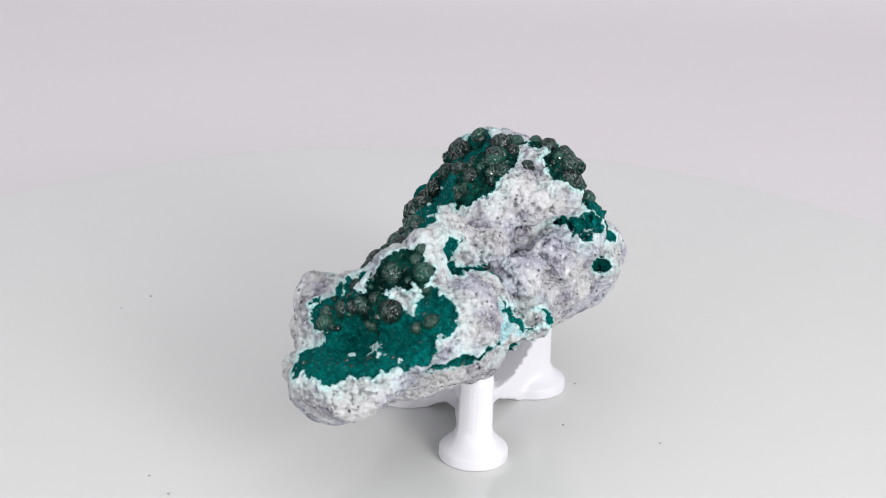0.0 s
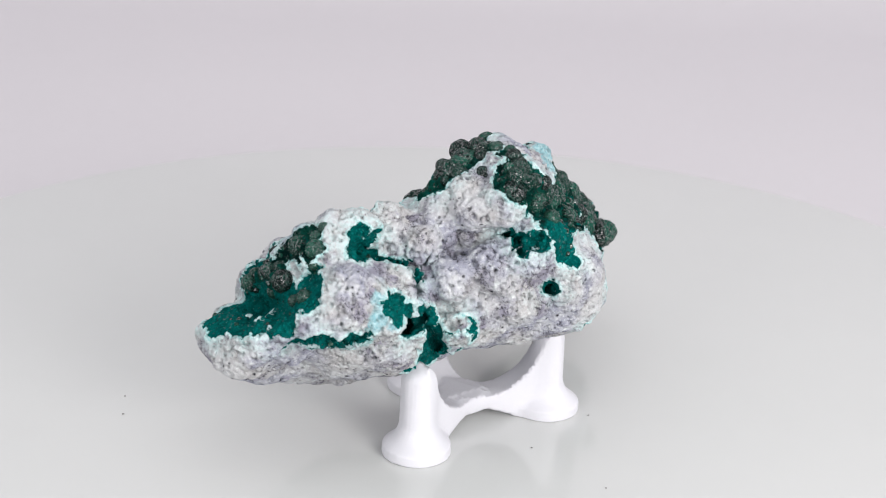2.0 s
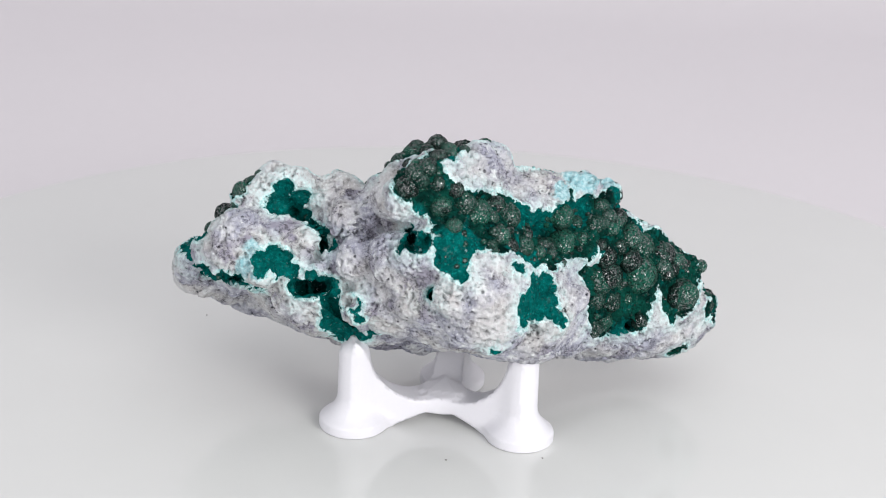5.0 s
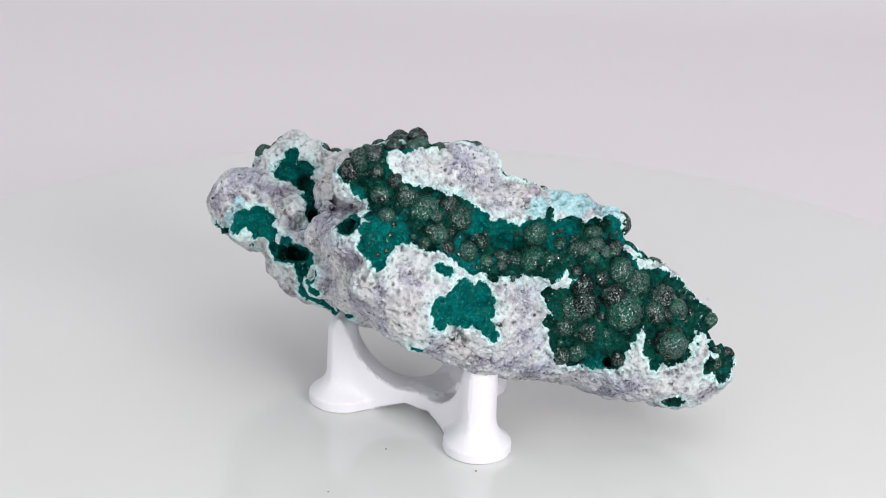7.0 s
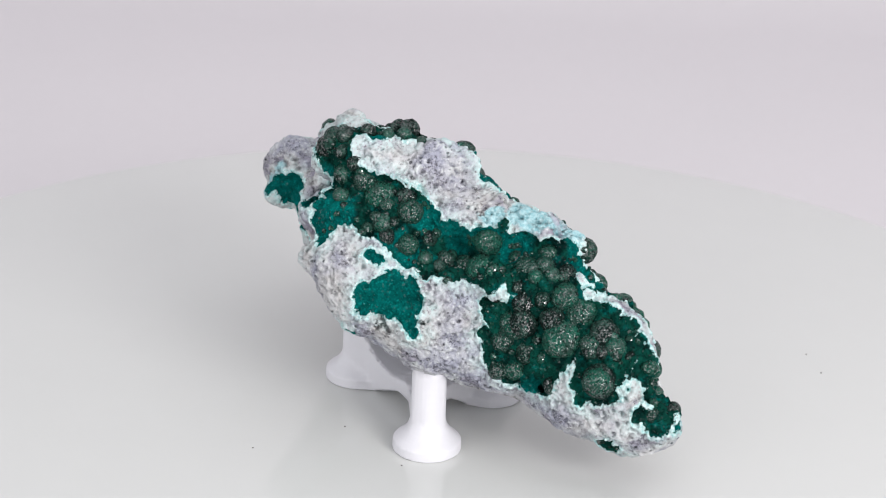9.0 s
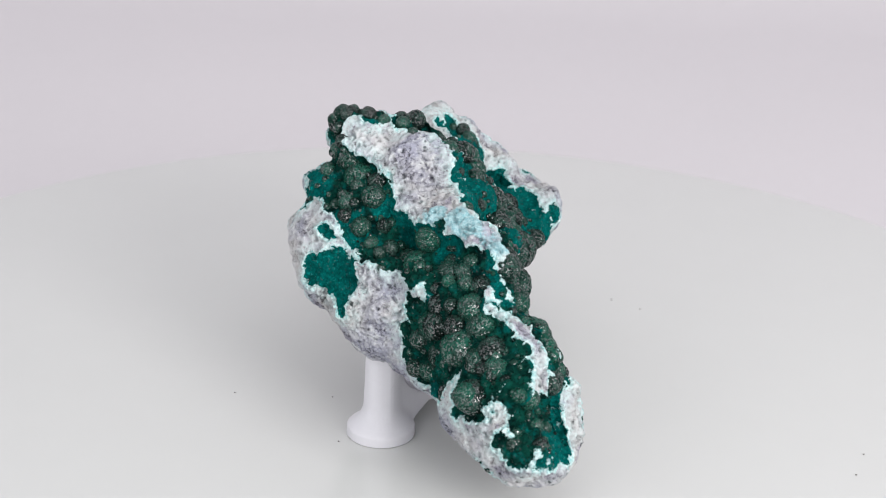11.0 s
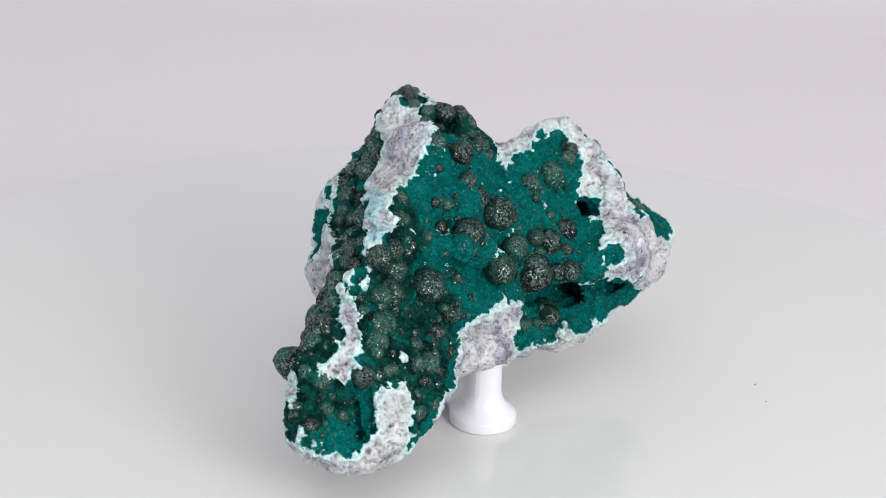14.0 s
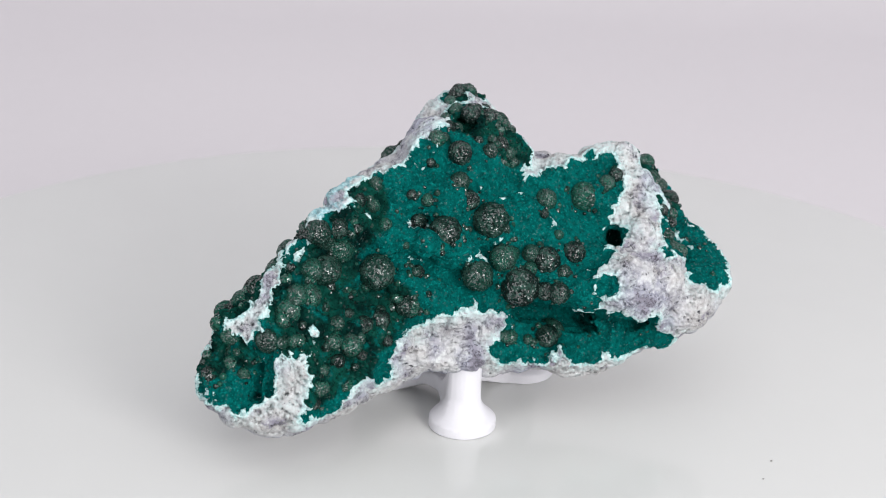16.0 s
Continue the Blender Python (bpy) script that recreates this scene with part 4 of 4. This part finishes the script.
nodule(15.7, 55.5, 30.9, 3.2)
nodule(16.8, 17.9, 47.5, 3.0)
nodule(10.2, 27.0, 51.4, 2.8)
nodule(12.3, 41.0, 40.3, 3.0)
nodule(16.9, 32.3, 37.9, 3.4)
nodule(17.6, 30.5, 26.4, 2.6)
# host rock that breaks through the green
bare((-9.5, -52.1, 51.3), (-12.5, -50.6, 51.5), 1.5)
bare((18.4, -29.7, 37.6), (16.5, -29.9, 37.9), 2.6)
bare((5.9, 30.3, 58.1), (2.7, 37.6, 54.7), 1.1)
bare((2.7, 37.6, 54.7), (0.7, 41.5, 49.9), 0.9)
bare((0.7, 41.5, 49.9), (0.0, 43.4, 47.5), 0.8)
bare((-9.4, 45.1, 34.1), (-10.6, 44.7, 33.4), 1.2)
bare((10.3, 56.4, 29.7), (7.3, 62.4, 26.4), 1.2)
bare((7.0, 24.0, 59.8), (4.0, 31.0, 59.2), 1.8)
bare((8.5, 58.4, 31.8), (10.7, 59.0, 23.1), 1.0)
bare((13.7, 47.0, 31.5), (15.5, 45.6, 26.2), 1.1)
bare((6.0, 44.1, 45.9), (2.3, 47.9, 44.4), 1.2)
for spot in ((33.5, -11.9, 54.2, 6.5), (32.4, -8.4, 58.1, 4.0), (18.3, 14.3, 55.9, 3.6), (20.5, 8.6, 57.7, 3.6), (15.9, 20.6, 54.9, 3.6), (9.2, 25.5, 53.0, 4.0)):
    calm(*spot)


def off_line(v, a, b):
    """How far each point lies from the line a to b."""
    a, b = np.array(a), np.array(b)
    u = np.clip((v - a) @ (b - a) / ((b - a) @ (b - a) + 1e-9), 0, 1)
    return np.linalg.norm(v - a - u[:, None] * (b - a), axis=1)


def reach(v, balls):
    """How far inside the union of balls each point lies; negative is outside."""
    best = np.full(len(v), -9.0)
    for x, y, z, r in balls:
        best = np.maximum(best, r - np.sqrt(((v - (x, y, z)) ** 2).sum(1)))
    return best


TABLE = np.random.default_rng(11)
ORDER = np.tile(TABLE.permutation(256), 3)
SLOPES = TABLE.normal(size=(256, 3))
SLOPES /= np.linalg.norm(SLOPES, axis=1, keepdims=True)
SEEDS = TABLE.random((256, 3))


def scramble(i):
    i = i & 255
    return ORDER[ORDER[ORDER[i[:, 0]] + i[:, 1]] + i[:, 2]]


def waves(p):
    """Gradient noise, about -1 to 1."""
    i = np.floor(p).astype(int)
    f = p - i
    w = f * f * f * (f * (f * 6 - 15) + 10)
    out = 0
    for c in itertools.product((0, 1), repeat=3):
        c = np.array(c)
        weight = np.where(c, w, 1 - w).prod(1)
        out = out + weight * (SLOPES[scramble(i + c)] * (f - c)).sum(1)
    return 1.5 * out


def fractal(v, size, octaves=3):
    return sum(waves(v / size * 2.1 ** k + 17.3 * k) * 2.1 ** (-0.6 * k) for k in range(octaves))


def cell_gaps(p):
    """Distances to the nearest and the second nearest seed of a random cell pattern."""
    i = np.floor(p).astype(int)
    f = p - i
    one = np.full(len(p), 9.0)
    two = one.copy()
    for c in itertools.product((-1, 0, 1), repeat=3):
        c = np.array(c)
        d = np.linalg.norm(SEEDS[scramble(i + c)] + c - f, axis=1)
        two = np.minimum(two, np.maximum(one, d))
        one = np.minimum(one, d)
    return one, two


def smooth_normals(v, f):
    a = np.cross(v[f[:, 2]] - v[f[:, 0]], v[f[:, 3]] - v[f[:, 1]])
    n = np.zeros_like(v)
    for k in range(4):
        np.add.at(n, f[:, k], a)
    return n / (np.linalg.norm(n, axis=1, keepdims=True) + 1e-12)


def ball_mesh(name, seed, detail=4):
    bm = bmesh.new()
    bmesh.ops.create_icosphere(bm, subdivisions=detail, radius=1.0)
    for q in bm.verts:
        p = q.co + Vector((seed * 7.3, 0, 0))
        q.co *= 1 + 0.07 * noise.noise(p * 1.6) + 0.05 * noise.noise(p * 5) + 0.035 * noise.noise(p * 11)
    me = bpy.data.meshes.new(name)
    bm.to_mesh(me)
    bm.free()
    me.materials.append(M_NODULE)
    me.polygons.foreach_set("use_smooth", [True] * len(me.polygons))
    return me


def specimen():
    h = 0.40
    L = np.array(LUMPS, np.float32)
    low = (L[:, :3] - L[:, 3:]).min(0) - 4
    high = (L[:, :3] + L[:, 3:]).max(0) + 4
    ax = [np.arange(a, b, h, dtype=np.float32) for a, b in zip(low, high)]
    S = np.full([len(a) for a in ax], 1e-9, np.float32)
    s = 1.2

    def window(lo, hi):
        i = tuple(slice(*np.searchsorted(a, (p, q))) for a, p, q in zip(ax, lo, hi))
        return i, np.meshgrid(ax[0][i[0]], ax[1][i[1]], ax[2][i[2]], indexing="ij")

    for x, y, z, r in L:
        i, (X, Y, Z) = window((x - r - 8, y - r - 8, z - r - 8), (x + r + 8, y + r + 8, z + r + 8))
        S[i] += np.exp((r - np.sqrt((X - x) ** 2 + (Y - y) ** 2 + (Z - z) ** 2)) / s)
    F = np.log(S) * s
    for a, b, r in CLEFTS + GROOVES:
        a, b = np.array(a), np.array(b)
        i, (X, Y, Z) = window(np.minimum(a, b) - r - 3, np.maximum(a, b) + r + 3)
        ab = b - a
        u = np.clip(((X - a[0]) * ab[0] + (Y - a[1]) * ab[1] + (Z - a[2]) * ab[2]) / (ab @ ab + 1e-9), 0, 1)
        d = np.sqrt((X - a[0] - u * ab[0]) ** 2 + (Y - a[1] - u * ab[1]) ** 2 + (Z - a[2] - u * ab[2]) ** 2)
        F[i] = np.minimum(F[i], d - r)
    v, f, _ = surface(F, low, h)
    # keep the one connected body
    mark = np.arange(len(v))
    while True:
        least = mark[f].min(1)
        new_mark = mark.copy()
        for k in range(4):
            np.minimum.at(new_mark, f[:, k], least)
        new_mark = new_mark[new_mark]
        if (new_mark == mark).all():
            break
        mark = new_mark
    body = np.bincount(mark).argmax()
    f = f[mark[f[:, 0]] == body]
    ids, inv = np.unique(f, return_inverse=True)
    v, f = v[ids], inv.reshape(f.shape)
    n = smooth_normals(v, f)
    # relief: rough host rock, a sunken crust with a raised rim, crowded small balls
    rough, fine, edge = fractal(v, 9.0), fractal(v + 50, 1.9), fractal(v + 90, 2.6)
    depth = reach(v, CRUST) + 0.7 * edge
    # clefts are lined with crust; its dark teal also stands in for their shade
    for a, b, r in CLEFTS:
        depth = np.maximum(depth, r + 0.35 - off_line(v, a, b))
    for a, b, r in BARE:
        depth = np.minimum(depth, off_line(v, a, b) - r + 0.5 * edge)
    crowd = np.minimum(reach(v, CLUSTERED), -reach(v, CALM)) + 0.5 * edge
    inside = np.clip(depth / 1.2, 0, 1)
    knobs = cell_gaps(v / 2.3)[0]
    crease, pits = np.abs(fractal(v + 130, 3.2)), fractal(v + 170, 1.5, 2)
    near, far = cell_gaps(v / 6.5 + 0.09 * rough[:, None])
    host = 0.75 * rough + 0.20 * fine + 0.20 - 0.8 * np.exp(-(crease / 0.05) ** 2) - 1.3 * np.clip((pits - 0.45) / 0.2, 0, 1)
    host += 0.9 * (0.45 - near) - 0.7 * np.exp(-((far - near) / 0.07) ** 2) * np.clip(rough + 0.4, 0, 1)
    lift = 0.1 + (1 - inside) * host - 0.75 * inside + inside * (0.30 * fine + 0.25 * pits)
    lift += np.exp(-((depth + 0.6) / 0.6) ** 2) * 0.30
    lift += np.clip(crowd / 1.0, 0, 1) * inside * (1.1 - 2.2 * np.clip(knobs, 0, 0.9))
    v = v + n * lift[:, None]
    n = smooth_normals(v, f)
    pale = reach(v, CHALK)
    top = new("mineral_specimen")
    # pick the separate crust patches
    green = (depth[f] > 0).sum(1) >= 2
    link = np.arange(len(v))

    def root(k):
        while link[k] != k:
            link[k] = link[link[k]]
            k = link[k]
        return k

    for q in f[green].tolist():
        k = root(q[0])
        for w in q[1:]:
            link[root(w)] = k
    home = np.full(len(f), -1)
    home[green] = [root(k) for k in f[green][:, 0].tolist()]
    names, sizes = np.unique(home[green], return_counts=True)
    small = names[sizes < 200]
    home[np.isin(home, small)] = -1
    for k in np.unique(home):
        pick = f[home == k]
        ids, inv = np.unique(pick, return_inverse=True)
        ob = mesh_object("matrix" if k < 0 else "crust", v[ids] / 1000, inv.reshape(pick.shape), M_ROCK, top, True, n[ids])
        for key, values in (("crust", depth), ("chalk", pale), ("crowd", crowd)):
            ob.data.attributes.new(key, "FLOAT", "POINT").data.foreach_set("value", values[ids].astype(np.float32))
        tagged(ob, "pale lilac-grey pitted host rock" if k < 0 else "velvety deep teal crystal crust")
    # the crystal balls
    kinds = [ball_mesh("nodule", k) for k in range(6)]
    for k, (x, y, z, r) in enumerate(NODULES):
        at = np.array((x, y, z))
        near = ((v - at) ** 2).sum(1).argmin()
        if any(off_line(at[None], a, b)[0] < r_bare + 0.7 * r for a, b, r_bare in BARE):
            continue
        if any(np.linalg.norm(at - (cx, cy, cz)) < 0.8 * rc for cx, cy, cz, rc in CALM) and r > 1.2:
            continue
        # seat each ball in the crust
        proud = (at - v[near]) @ n[near] - (-0.40 if crowd[near] > 0 else 0.25) * r
        x, y, z = at - max(0.0, proud) * n[near]
        ob = new("nodule", kinds[k % 6])
        ob.parent = top
        ob.matrix_basis = Matrix.LocRotScale(Vector((x, y, z)) / 1000, Euler((k * 1.3, k * 2.1, k)), Vector((r, r, r)) / 1000)
    # crowded small balls on the crust, too many to pick apart
    rng = np.random.default_rng(4)
    skirt = -reach(v, [q for q in NODULES if q[3] > 1.4])
    thick = np.where(crowd > 0.3, 0.011, np.where((skirt < 1.6) & (fractal(v + 210, 3.0) > 0.1), 0.06, 0.0012))
    spots = np.flatnonzero((depth > 0.5) & (rng.random(len(v)) < thick))
    bm = bmesh.new()
    for k in spots:
        r = 0.4 + 1.5 * rng.random() ** 2 if crowd[k] > 0.3 else rng.uniform(0.3, 0.8)
        m = Matrix.LocRotScale(Vector((v[k] - 0.35 * r * n[k]) / 1000), Euler(rng.uniform(0, 6, 3)), Vector(rng.uniform(0.85, 1.15, 3) * r / 1000))
        bmesh.ops.create_icosphere(bm, subdivisions=2, radius=1.0, matrix=m)
    me = bpy.data.meshes.new("fine_botryoidal_coating")
    bm.to_mesh(me)
    bm.free()
    me.materials.append(M_FINE)
    me.polygons.foreach_set("use_smooth", [True] * len(me.polygons))
    ob = new("fine_botryoidal_coating", me)
    ob.parent = top
    tagged(ob, "crowded tiny dark green crystal balls", kind="stuff")
    tagged(top, "rough pale grey rock crusted with dark green botryoidal crystals", "mineral specimen")
    return top


def dust_specks():
    """Specks of dust lying on the disc; they ride on it."""
    specks = []
    for k, (x, y) in enumerate([(-0.0892, 0.0457), (0.0275, -0.0088), (-0.0615, -0.0500), (0.0313, 0.0136), (0.0505, -0.0160),
                                (-0.0827, 0.0544), (-0.0670, -0.0425)]):
        bm = bmesh.new()
        bmesh.ops.create_icosphere(bm, subdivisions=2, radius=0.00024)
        for q in bm.verts:
            q.co *= 1 + 0.5 * noise.noise(q.co * 3000 + Vector((k * 5, 0, 0)))
            q.co = Vector((q.co.x + x, q.co.y + y, q.co.z * 0.5 + 0.00018))
        me = bpy.data.meshes.new("dust_speck")
        bm.to_mesh(me)
        bm.free()
        me.materials.append(M_DUST)
        ob = new("dust_speck", me)
        specks.append(tagged(ob, "tiny grey speck of dust on the glossy disc", "dust speck", "dust on the disc"))
    return specks


TURNTABLE = turntable()
STAND = stand()
ROCK = specimen()
SPECKS = dust_specks()


def motions():
    for ob in (TURNTABLE, STAND, ROCK, *SPECKS):
        spun(ob)


motions()
